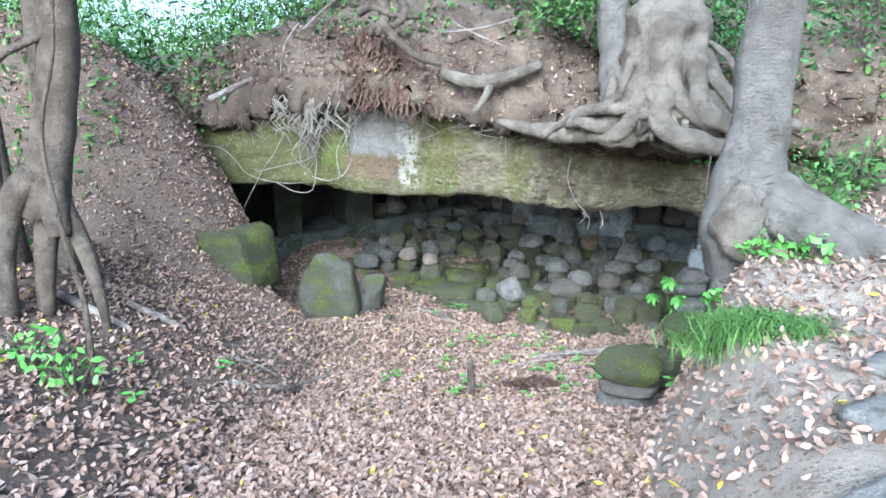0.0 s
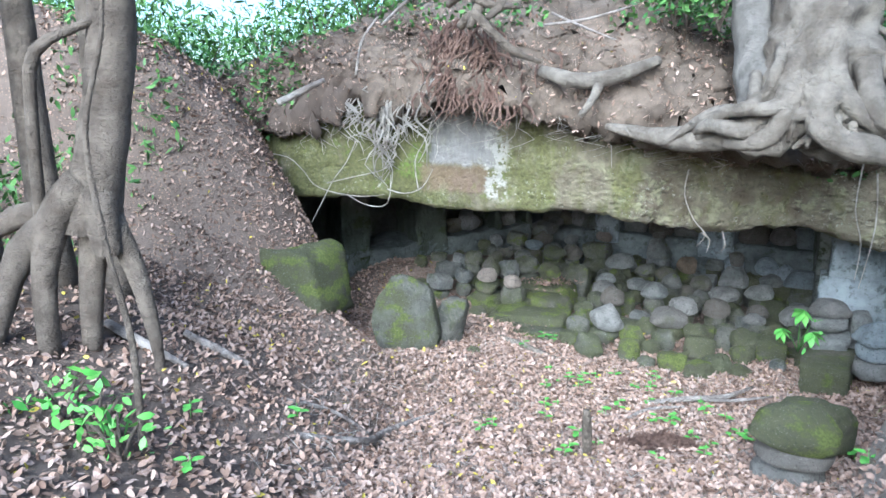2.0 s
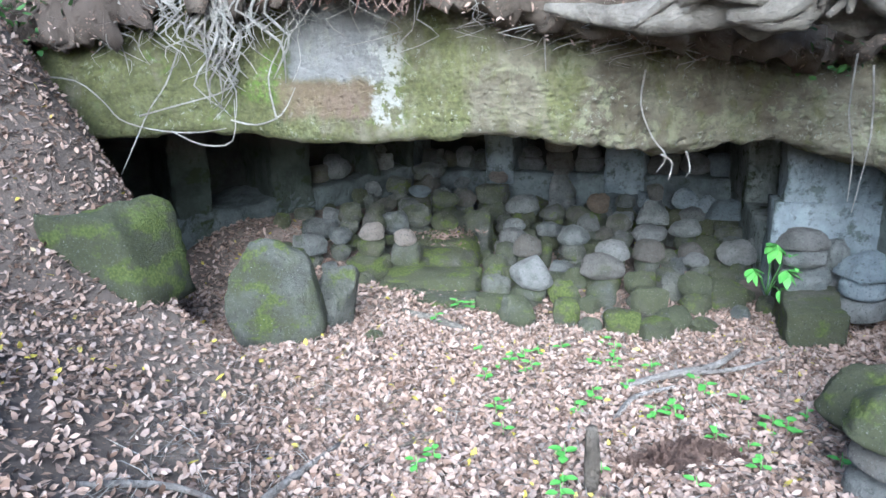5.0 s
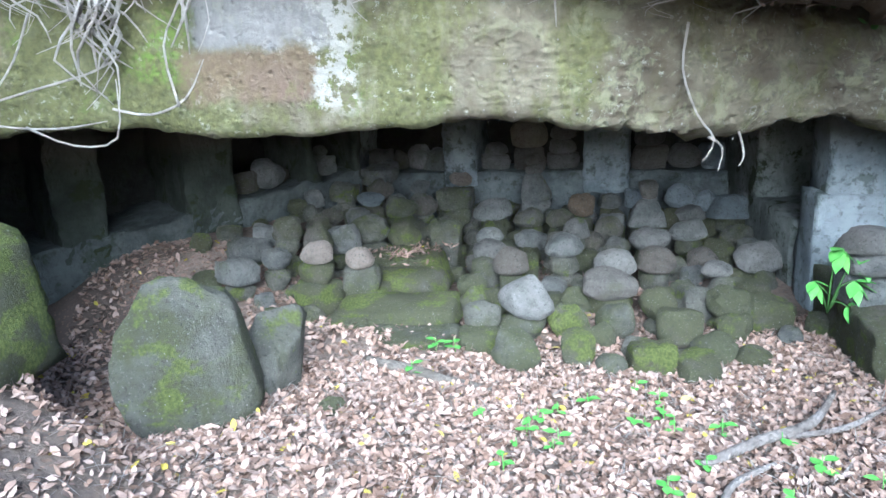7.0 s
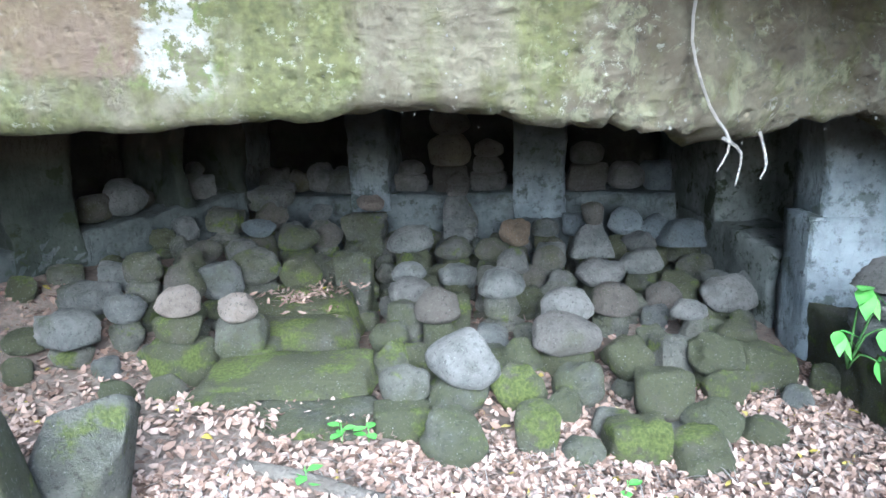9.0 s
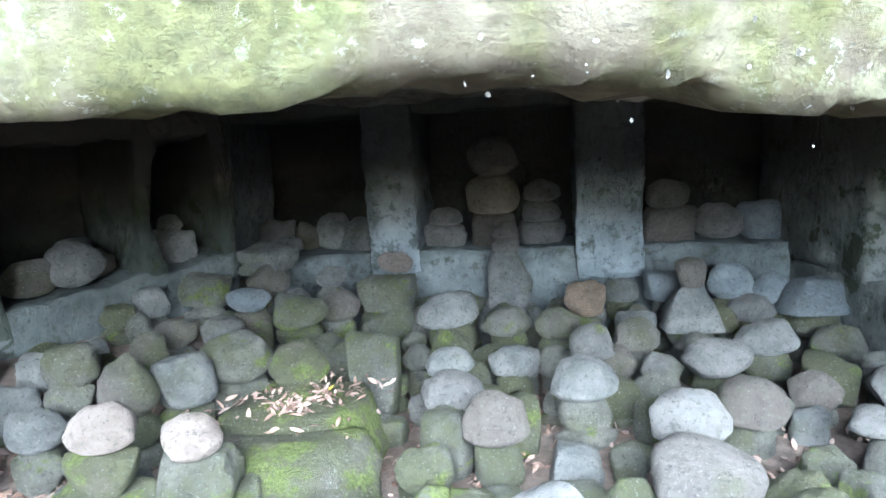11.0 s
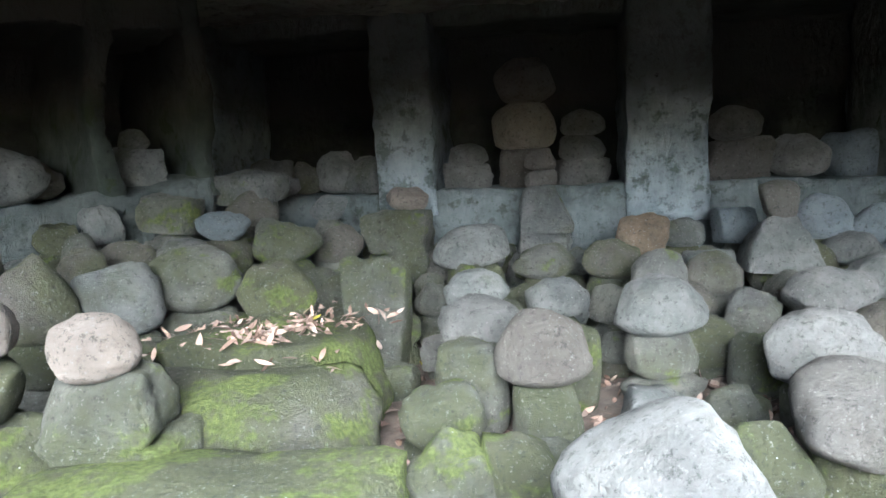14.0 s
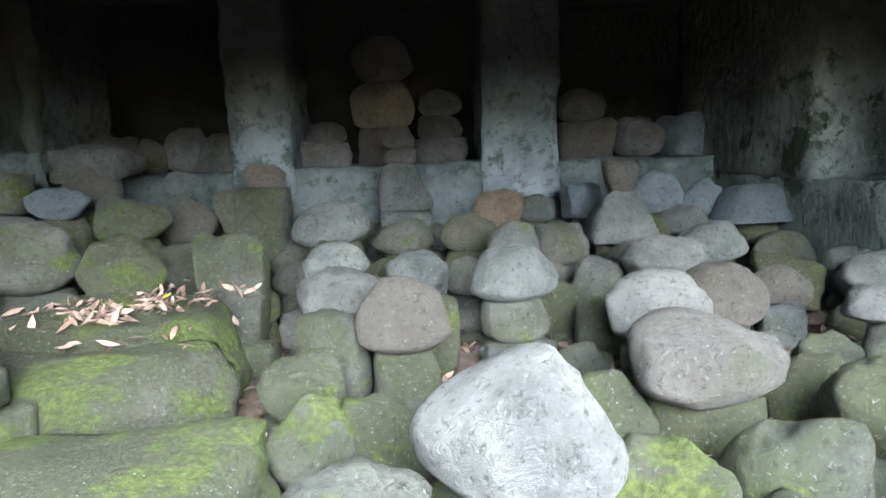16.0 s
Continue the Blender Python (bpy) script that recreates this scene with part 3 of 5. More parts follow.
MOSS = [
    (0.10, 13.08, 0.47, 0.50, 0.33), (0.50, 12.95, 0.40, 0.40, 0.33), (0.65, 13.94, 0.54, 0.45, 0.28), (0.13, 13.98, 0.44, 0.34, 0.26), (1.72, 13.35, 0.20, 0.34, 0.34), (2.72, 12.10, 0.08, 0.34, 0.30), (2.52, 11.85, 0.04, 0.34, 0.32),
    (1.68, 12.10, 0.08, 0.26, 0.28), (2.08, 11.49, -0.01, 0.20, 0.20), (3.52, 12.60, 0.12, 0.40, 0.30), (4.55, 12.25, 0.10, 0.44, 0.30), (3.98, 11.85, 0.06, 0.36, 0.24),
]
FRONT = [
    (0.82, 10.08, 0.05, 0.40, 0.30), (1.33, 10.04, -0.05, 0.30, 0.32), (1.89, 10.43, -0.08, 0.37, 0.34), (1.83, 9.69, -0.06, 0.35, 0.25), (2.39, 9.69, -0.12, 0.36, 0.26), (2.85, 10.07, -0.08, 0.35, 0.28),
    (2.25, 9.97, 0.06, 0.39, 0.33), (3.24, 10.11, -0.06, 0.36, 0.34), (2.96, 10.28, 0.09, 0.45, 0.33), (1.49, 10.54, 0.07, 0.39, 0.28), (0.70, 10.72, 0.10, 0.38, 0.26), (0.62, 10.45, -0.02, 0.34, 0.20), (2.33, 10.41, 0.12, 0.34, 0.31),
]
NEAR = [
    (0.96, 11.80, 0.06, 0.36, 0.26), (0.86, 11.34, 0.0, 0.33, 0.30), (1.07, 11.26, -0.02, 0.24, 0.30), (1.20, 12.08, 0.08, 0.32, 0.36), (1.78, 11.05, -0.04, 0.32, 0.26), (2.55, 10.78, -0.02, 0.36, 0.30),
    (2.78, 10.55, 0.02, 0.30, 0.32), (2.95, 10.95, -0.02, 0.32, 0.24), (3.45, 10.55, -0.02, 0.34, 0.30), (1.52, 9.78, -0.08, 0.26, 0.16), (2.10, 9.45, -0.12, 0.36, 0.18), (2.62, 9.50, -0.14, 0.30, 0.18),
]
seed = 100
stone("cap_stone", 1.12, 10.64, 0.10, 0.55, 0.36, "wedge", M_PALE, "large pale angular boulder at the front of the stacks", 77, -30, (3, 10), 0.44)
stone("base_stone", 1.08, 10.70, -0.16, 0.46, 0.31, "round", M_MOSSY, "mossy round stone under the large pale boulder", 78)
for rows, form, mat, label in (
        (PALE_CAPS, "cap", M_PALE, "pale grey rounded cap stone of a tomb stack"), (GREY_CAPS, "cap", M_GREY, "grey weathered cap stone of a tomb stack"),
        (GREY_ROUND, "round", M_GREY, "grey rounded stone on the heap by the cave wall"), (MOSS, "round", M_MOSSY, "rounded mossy stone in the pile"),
        (FRONT, "round", M_LUSH, "low moss-covered stone at the front of the pile"), (NEAR, "round", M_MOSSY, "mossy round stone wedged between the stacks")):
    for x, y, z, w, h in rows:
        seed += 1
        low = ground_z(x, y) - 0.04
        under = z - h / 2
        held = under > low + 0.1
        if not held:
            under, h = low, max(h, z + h / 2 - low)
        shape = "block" if form == "round" and seed % 4 == 0 else "drum" if form == "round" and seed % 5 == 0 else form
        stone("cap_stone" if form == "cap" else "round_stone", x, y, under, w, h, shape, M_MOSSY if mat is M_LUSH and seed % 2 else mat, label, seed)
        # the stones that carry it, down to the floor
        top, girth, k = under + 0.02, w * (0.76 if form == "cap" else 0.9), 0
        while held and top - low > 0.07 and k < 4:
            k += 1
            step = top - low if top - low < 0.30 else 0.21
            stone("base_stone", x, y, top - step, girth, step + 0.02, "drum" if k == 1 and form == "cap" else "round", M_MOSSY, "mossy round stone carrying a cap stone", seed + 1000 * k)
            top -= step
            girth = w * 0.92

for x, y, z, w, h, form in ((4.29, 13.12, 0.50, 0.44, 0.31, "cap"), (4.50, 12.91, 0.46, 0.30, 0.28, "round"), (3.81, 13.45, 0.46, 0.30, 0.26, "block"), (0.26, 14.04, 0.67, 0.36, 0.20, "round")):
    seed += 1
    under, low = z - h / 2, ground_z(x, y) - 0.03
    stone("round_stone", x, y, under, w, h, form, M_BLUESTONE, "bluish grey smooth stone at the back of the pile", seed)
    stone("base_stone", x, y, low, w * 1.05, under - low + 0.02, "drum", M_MOSSY, "mossy stone under a bluish one", seed + 500)
stone("cap_stone", 4.69, 12.60, 0.29, 0.60, 0.28, "roof", M_BLUESTONE, "pale blue hipped roof stone on a mossy drum", 301, -20)
stone("drum_stone", 4.70, 12.61, 0.06, 0.42, 0.25, "drum", M_MOSSY, "mossy drum under the roof stone", 302)
stone("base_stone", 4.71, 12.62, -0.18, 0.46, 0.26, "drum", M_MOSSY, "mossy foot stone under the drum", 312)
stone("tilted_stone", 2.96, 13.45, 0.30, 0.38, 0.32, "round", M_BROWN, "brownish egg-shaped stone tilted among the stacks", 313, -10, (0, 20))
stone("base_stone", 2.96, 13.45, -0.16, 0.40, 0.48, "drum", M_MOSSY, "mossy stone under the brownish one", 314)
stone("cap_stone", -0.60, 11.98, 0.42, 0.36, 0.25, "cap", M_PINK, "pinkish rounded cap stone on a grey drum", 303)
stone("drum_stone", -0.62, 12.0, 0.20, 0.38, 0.23, "drum", M_MOSSY, "mossy grey drum under the pinkish cap", 315)
stone("base_stone", -0.62, 12.02, -0.10, 0.46, 0.32, "block", M_LUSH, "square mossy plinth stone", 304)
stone("cap_stone", -0.19, 11.83, 0.36, 0.28, 0.22, "cap", M_PINK, "small pale pinkish cap stone on a block", 305)
stone("block_stone", -0.17, 11.87, 0.14, 0.36, 0.24, "block", M_MOSSY, "square grey block with mossy edges", 306, -20)
stone("base_stone", -0.15, 11.9, -0.14, 0.44, 0.30, "block", M_MOSSY, "mossy foot stone below a block", 307, -20)
stone("cap_stone", 1.70, 14.70, 0.63, 0.38, 0.19, "round", M_PINK, "pink oval stone lying on a mossy block", 308, d=0.3)
stone("block_stone", 1.56, 14.46, 0.36, 0.46, 0.29, "block", M_MOSSY, "squared mossy block below the pink stone", 309, -29, (0, 0), 0.5)
stone("block_stone", 1.52, 14.42, -0.15, 0.52, 0.52, "block", M_MOSSY, "squared mossy block on the cave floor", 310, -29, (0, 0))
stone("block_stone", 1.04, 13.12, -0.15, 0.38, 0.60, "block", M_MOSSY, "tall dark mossy block on the cave floor", 311, -22, (0, 0))
# mossy slabs that step up into the cave
for i, (x, y, top, w, d, thick) in enumerate(((0.52, 12.66, 0.27, 0.88, 0.76, 0.46), (0.24, 12.12, 0.20, 1.02, 0.56, 0.40), (0.10, 11.46, 0.13, 1.12, 0.84, 0.36), (0.10, 10.72, 0.02, 0.80, 0.56, 0.24), (0.90, 13.62, 0.36, 0.46, 0.5, 0.52), (-0.40, 11.25, 0.06, 0.44, 0.5, 0.22))):
    stone("slab", x, y, top - thick, w, thick, "slab", M_LUSH if i < 3 else M_MOSSY, "flat mossy stone slab at the foot of the stacks", 330 + i, -20, (0, 0), d, "stone slabs")
# a five-part tower in front of the back wall
for name, z, w, h, form, mat, label in (
        ("base_stone", -0.14, 0.5, 0.42, "block", M_GREY, "squared foot stone of a small tower"), ("block_stone", 0.27, 0.42, 0.19, "block", M_GREY, "squared grey block of a small tower"),
        ("roof_stone", 0.44, 0.48, 0.36, "roof", M_GREY, "grey pyramidal stone of a small tower"), ("disc_stone", 0.78, 0.26, 0.14, "drum", M_PALE, "small grey disc stone of a tower"),
        ("finial_stone", 0.91, 0.26, 0.17, "cap", M_PALE, "small domed finial stone of a tower")):
    seed += 1
    stone(name, 2.68, 14.30, z, w, h, form, mat, label, seed, -29, (0, 0))
stone("roof_stone", 3.66, 12.90, 0.24, 0.48, 0.33, "roof", M_GREY, "mossy pyramidal roof stone in the pile", 345, -29, (0, 0))
stone("drum_stone", 3.66, 12.92, 0.05, 0.38, 0.21, "drum", M_MOSSY, "mossy drum under a roof stone", 346)
stone("base_stone", 3.66, 12.92, -0.18, 0.44, 0.25, "round", M_MOSSY, "mossy foot stone under a drum", 348)
stone("finial_stone", 3.68, 12.92, 0.55, 0.25, 0.25, "drum", M_GREY, "small bud-shaped finial on a roof stone", 347, tilt=(0, 0))
# on the shelf of the back wall
for x, y, z, w, h, form, mat, label in (
        (3.02, 15.0, 0.70, 0.44, 0.33, "block", M_PALE, "square block at the foot of the tall stack on the shelf"), (3.02, 15.0, 1.02, 0.56, 0.40, "drum", M_TAN, "tan barrel-shaped stone of the tall stack on the shelf"),
        (3.02, 15.0, 1.41, 0.57, 0.41, "round", M_TAN, "tan ball-shaped stone crowning the tall stack"), (2.58, 15.26, 0.70, 0.40, 0.22, "block", M_PALE, "low square block on the shelf"),
        (2.58, 15.26, 0.91, 0.38, 0.19, "cap", M_PALE, "low cap stone on the shelf"), (3.50, 14.84, 0.70, 0.46, 0.22, "block", M_PALE, "flat square block on the shelf"),
        (3.50, 14.84, 0.91, 0.40, 0.22, "drum", M_PALE, "round drum stone on the shelf"), (3.50, 14.84, 1.12, 0.40, 0.24, "cap", M_PALE, "domed cap stone on the shelf"),
        (4.52, 14.12, 0.70, 0.48, 0.33, "block", M_PALE, "grey cubic stone on the shelf"), (4.53, 14.13, 1.02, 0.44, 0.29, "cap", M_PALE, "rounded cap on a cubic stone"),
        (4.97, 13.88, 0.70, 0.48, 0.35, "cap", M_PALE, "tan dome-shaped stone on the shelf"), (5.36, 13.66, 0.70, 0.46, 0.34, "block", M_BLUESTONE, "pale blue cubic stone on the shelf")):
    seed += 1
    stone("shelf_stone", x - 0.13, y, z + 0.06, w, h, form, mat, label, seed, -29 + (seed % 5) * 2, (0, 0), group="stones on the shelf")
for i, (u, v, z, w, h, form) in enumerate(((-7.12, 14.45, 0.70, 0.36, 0.34, "block"), (-6.78, 14.5, 0.70, 0.34, 0.30, "round"), (-6.48, 14.5, 0.70, 0.44, 0.38, "cap"), (-6.14, 14.45, 0.70, 0.36, 0.32, "block"), (-6.9, 14.2, 0.70, 0.3, 0.2, "round"))):
    p = BACK @ Vector((u, v, z))
    stone("shelf_stone", p.x, p.y, p.z + 0.06, w, h, form, M_GREY, "dull grey stone in a burial niche", 420 + i, None, (0, 0), group="stones on the shelf")
for i, (u, v, w, h, form) in enumerate(((-0.38, 0.35, 0.34, 0.26, "block"), (-1.5, 0.4, 0.4, 0.3, "cap"), (-1.2, 0.35, 0.46, 0.36, "round"), (-0.98, 0.5, 0.34, 0.26, "round"), (-1.0, 0.9, 0.3, 0.3, "drum"))):
    p = SILL @ Vector((u, v, 0.97))
    stone("niche_stone", p.x, p.y, p.z, w, h, form, M_GREY, "dull grey stone inside a side niche", 440 + i, 20, (0, 0), group="stones in the side niches")
p = SILL @ Vector((-0.38, 0.35, 1.22))
stone("niche_stone", p.x, p.y, p.z, 0.22, 0.16, "cap", M_GREY, "small cap stone inside a side niche", 446, 20, (0, 0), group="stones in the side niches")

# the rest of the pile, on a jittered grid
rnd = random.Random(11)
for iu in range(22):
    for iv in range(15):
        u, v = -8.1 + iu * 0.31 + rnd.uniform(-0.09, 0.09), 9.75 + iv * 0.305 + rnd.uniform(-0.09, 0.09)
        p = BACK @ Vector((u, v, 0))
        size = rnd.uniform(0.20, 0.32)
        if u < -6.6 and v < 10.9 + (-6.6 - u) * 0.7 or v > 13.85 or (-0.7 < p.x < 0.95 and 10.3 < p.y < 13.1) or (p.x > 3.9 + (p.y - 10.5) * 0.33) or p.y < 9.75:
            continue
        left_line = 14.55 + (p.x - 0.22) * 0.47
        if p.x < 0.3 and p.y > left_line - 0.05:
            continue
        if any((p.x - a) ** 2 + (p.y - b) ** 2 < (0.40 * (size + w)) ** 2 for a, b, w in PLACED):
            continue
        seed += 1
        low = ground_z(p.x, p.y) - 0.05
        rise = 0.34 * smooth01((v - 11.0) / 2.4)
        h = rnd.uniform(0.17, 0.25)
        if rise > 0.09:
            stone("base_stone", p.x, p.y, low, size, rise + 0.02, rnd.choice(("round", "drum")), M_MOSSY, "mossy stone at the bottom of the pile", seed + 3000)
            low += rise
        stone("round_stone", p.x, p.y, low, size, h, rnd.choice(("round", "cap", "round", "block")), rnd.choice((M_MOSSY, M_MOSSY, M_GREY)), "rounded mossy stone in the pile", seed)

# low stones heaped against the foot of the left wall
for ix in range(5):
    for iy in range(6):
        x, y = -1.75 + ix * 0.29 + rnd.uniform(-0.08, 0.08), 12.35 + iy * 0.28 + rnd.uniform(-0.08, 0.08)
        size = rnd.uniform(0.20, 0.34)
        if y > 14.45 + (x - 0.22) * 0.47 or any((x - a) ** 2 + (y - b) ** 2 < (0.40 * (size + w)) ** 2 for a, b, w in PLACED):
            continue
        seed += 1
        low, h = ground_z(x, y) - 0.05, rnd.uniform(0.16, 0.24)
        stone("round_stone", x, y, low, size, h, rnd.choice(("round", "drum", "block")), rnd.choice((M_MOSSY, M_GREY)), "rounded stone heaped against the cave wall", seed)

# boulders outside
G2 = "boulders in the hollow"
stone("boulder", -1.52, 9.28, 0.02, 0.98, 1.12, "crag", M_MOSSY, "large leaning mossy boulder on the leaf litter", 14, 8, (-14, -8), 0.62, G2, "boulder")
stone("boulder", -1.16, 9.66, 0.02, 0.80, 0.78, "crag", M_MOSSY, "smaller mossy boulder behind the large one", 8, 40, (-10, 22), 0.45, G2, "boulder")
stone("boulder", -0.80, 9.3, 0.03, 0.36, 0.20, "crag", M_MOSSY, "low flat mossy stone on the leaf litter", 9, 0, None, 0.3, G2, "boulder")
stone("rock_block", -2.86, 9.30, 0.62, 0.80, 0.86, "block", M_LUSH, "moss-covered rock block jutting from the bank", 6, -20, (0, 0), 0.9, G2, "boulder")
stone("drum_stone", 1.78, 6.02, 0.22, 0.54, 0.30, "drum", M_PALE, "grey drum stone standing in the leaves", 20, 0, (0, 0), 0.5, "stones of the low post")
stone("disc_stone", 1.78, 6.02, 0.50, 0.56, 0.14, "drum", M_PALE, "pale worn disc stone of the low post", 21, 0, (0, 3), 0.5, "stones of the low post")
stone("cap_stone", 1.77, 6.03, 0.60, 0.68, 0.38, "cap", M_LUSH, "flat mossy cap stone tilted on the low post", 22, 0, (0, 9), 0.56, "stones of the low post")
stone("boulder", 2.28, 6.78, 0.24, 0.74, 0.48, "cap", M_MOSSY, "broad mossy stone behind the low post", 23, 10, (0, 5), 0.6, G2, "boulder")
G3 = "stones beside the pier"
for i, (x, y, z, w, h, form, mat, label) in enumerate((
        (3.62, 9.42, 0.28, 0.42, 0.24, "block", M_GREY, "grey block under a pale stone beside the pier"), (3.6, 9.42, 0.51, 0.46, 0.22, "round", M_PALE, "pale rounded stone beside the pier"),
        (3.64, 9.44, 0.71, 0.48, 0.19, "roof", M_PALE, "tan hipped cap stone beside the pier"), (3.98, 8.98, 0.10, 0.44, 0.20, "block", M_PALE, "pale cracked foot stone"),
        (3.98, 8.98, 0.29, 0.42, 0.24, "drum", M_BLUESTONE, "blue-grey wheel-shaped stone on a pale foot"), (3.98, 8.98, 0.52, 0.44, 0.25, "roof", M_BLUESTONE, "blue-grey hipped roof stone with a flat top"),
        (4.0, 9.45, 0.45, 0.26, 0.30, "block", M_GREY, "small grey stone leaning on the pier"), (4.0, 9.4, 0.2, 0.34, 0.28, "round", M_PALE, "pale stone at the foot of the pier"),
        (4.42, 8.75, 0.12, 0.44, 0.26, "drum", M_GREY, "grey drum stone in the side hollow"), (4.42, 8.75, 0.36, 0.46, 0.26, "cap", M_PALE, "pale cap stone in the side hollow"))):
    stone("pier_stone", x, y, z, w, h, form, mat, label, 470 + i, -15 + i * 3, (0, 0), group=G3)

# ---- trees, roots, plants ----


def tube(points, radii, sides=10, rough=0.0, bm=None, fine=3):
    """A bent limb through points, with a radius at each, smoothed between them."""
    bm = bm or bmesh.new()
    pts, rad = [], []
    n = len(points)
    P = [Vector(p) for p in points]
    for i in range(n - 1):
        a, b, c, d = P[max(i - 1, 0)], P[i], P[i + 1], P[min(i + 2, n - 1)]
        for s in range(fine):
            t = s / fine
            pts.append(0.5 * ((2 * b) + (c - a) * t + (2 * a - 5 * b + 4 * c - d) * t * t + (3 * b - a - 3 * c + d) * t ** 3))
            rad.append(radii[i] + (radii[i + 1] - radii[i]) * t)
    pts.append(P[-1])
    rad.append(radii[-1])
    rings = []
    side = Vector((0.31, 0.9, 0.2))
    for i, p in enumerate(pts):
        way = (pts[min(i + 1, len(pts) - 1)] - pts[max(i - 1, 0)]).normalized()
        a = way.cross(side)
        if a.length < 0.2:
            a = way.cross(Vector((0.9, 0.1, 0.4)))
        a.normalize()
        b = way.cross(a)
        ring = []
        for k in range(sides):
            t = 2 * math.pi * k / sides
            q = p + (a * math.cos(t) + b * math.sin(t)) * rad[i]
            if rough:
                q += (q - p) * (noise.noise(q * 3.0) * 0.8 + noise.noise(q * 9.0) * 0.4) * rough
            ring.append(bm.verts.new(q))
        if rings:
            for k in range(sides):
                bm.faces.new((rings[-1][k], rings[-1][(k + 1) % sides], ring[(k + 1) % sides], ring[k]))
        rings.append(ring)
    for ring, flip in ((rings[0], True), (rings[-1], False)):
        bm.faces.new(list(reversed(ring)) if flip else ring)
    bmesh.ops.recalc_face_normals(bm, faces=bm.faces)
    return bm


LEAF = np.array([(0, -0.5, 0), (-0.22, -0.16, 0.05), (0.22, -0.16, 0.05), (-0.2, 0.18, 0.03), (0.2, 0.18, 0.03), (0, 0.5, -0.06)])


def leaf_cloud(name, places, sizes, tilt, material, rng, slim=1.0, parent=None, up=None):
    """Many folded leaves in one mesh. tilt: how far they lean from lying flat, radians."""
    n = len(places)
    yaw, pitch, roll = rng.uniform(0, 2 * np.pi, n), rng.normal(0, tilt, n), rng.normal(0, tilt, n)
    cy, sy, cp, sp, cr, sr = np.cos(yaw), np.sin(yaw), np.cos(pitch), np.sin(pitch), np.cos(roll), np.sin(roll)
    rot = np.empty((n, 3, 3))
    rot[:, 0] = np.stack([cy * cr - sy * sp * sr, -sy * cp, cy * sr + sy * sp * cr], 1)
    rot[:, 1] = np.stack([sy * cr + cy * sp * sr, cy * cp, sy * sr - cy * sp * cr], 1)
    rot[:, 2] = np.stack([-cp * sr, sp, cp * cr], 1)
    curl = rng.uniform(-1.6, 2.2, n)
    leaf = np.repeat(LEAF[None], n, 0) * np.array([slim, 1, 1])
    leaf[:, :, 2] *= curl[:, None]
    pts = np.einsum("nij,nkj->nki", rot, leaf) * np.asarray(sizes)[:, None, None] + np.asarray(places)[:, None, :]
    me = bpy.data.meshes.new(name)
    verts = pts.reshape(-1, 3)
    base = np.arange(n)[:, None] * 6
    tri_a, quad, tri_b = base + [0, 2, 1], base + [1, 2, 4, 3], base + [3, 4, 5]
    loops = np.concatenate([tri_a, quad, tri_b], 1).reshape(-1)
    sizes_f = np.tile([3, 4, 3], n)
    starts = np.concatenate([[0], np.cumsum(sizes_f)[:-1]])
    me.vertices.add(len(verts))
    me.vertices.foreach_set("co", verts.reshape(-1))
    me.loops.add(len(loops))
    me.loops.foreach_set("vertex_index", loops.astype(np.int32))
    me.polygons.add(len(sizes_f))
    me.polygons.foreach_set("loop_start", starts.astype(np.int32))
    me.update(calc_edges=True)
    me.materials.append(material)
    ob = new(name, me)
    if parent is not None:
        ob.parent = parent
    return ob


def thing(name, label, category, group=""):
    return tagged(new(name), label, category, group)


def crown(parent, x, y, z, r, n, rng, material):
    p = rng.normal(0, 1, (n, 3))
    p /= np.linalg.norm(p, axis=1)[:, None]
    p *= (r * rng.uniform(0.45, 1.0, n) ** 0.5)[:, None]
    p += (rng.normal(0, 1, (max(1, n // 40), 3)) * r * 0.25)[rng.integers(0, max(1, n // 40), n)]
    p[:, 2] *= 0.6
    return leaf_cloud("crown", p + np.array((x, y, z)), rng.uniform(0.14, 0.26, n), 0.7, material, rng, 1.0, parent)


rng = np.random.default_rng(4)
tree = thing("tree", "smooth grey tree with a swollen root flare on the bank", "tree", "trees")
part("trunk", tube([(2.75, 6.25, 1.75), (2.74, 6.2, 2.15), (2.72, 6.15, 2.6), (2.73, 6.12, 3.2), (2.78, 6.12, 4.0), (2.9, 6.15, 6.0), (3.1, 6.3, 10.8)], [0.36, 0.38, 0.30, 0.235, 0.225, 0.21, 0.16], 24, 0.22, None, 6), M_BARK, tree)
part("root", tube([(2.85, 6.05, 2.55), (3.1, 5.75, 2.36), (3.38, 5.45, 2.22), (3.5, 5.1, 2.05), (3.6, 4.8, 1.8)], [0.2, 0.17, 0.13, 0.10, 0.06], 14, 0.25, None, 5), M_BARK, tree)
part("root", tube([(2.8, 5.95, 2.35), (3.02, 5.6, 2.2), (3.2, 5.42, 2.12), (3.25, 5.3, 1.9)], [0.2, 0.16, 0.13, 0.09], 14, 0.25, None, 5), M_BARK, tree)
part("root", tube([(2.62, 6.1, 2.3), (2.5, 5.98, 2.05), (2.48, 5.95, 1.8), (2.46, 6.0, 1.4)], [0.2, 0.17, 0.12, 0.05], 14, 0.35, None, 5), M_BARK, tree)
part("burl", tube([(2.55, 5.95, 2.55), (2.52, 5.85, 2.3), (2.6, 5.8, 2.1), (2.75, 5.85, 1.95)], [0.1, 0.22, 0.2, 0.1], 18, 0.6, None, 6), M_ROOT, tree)
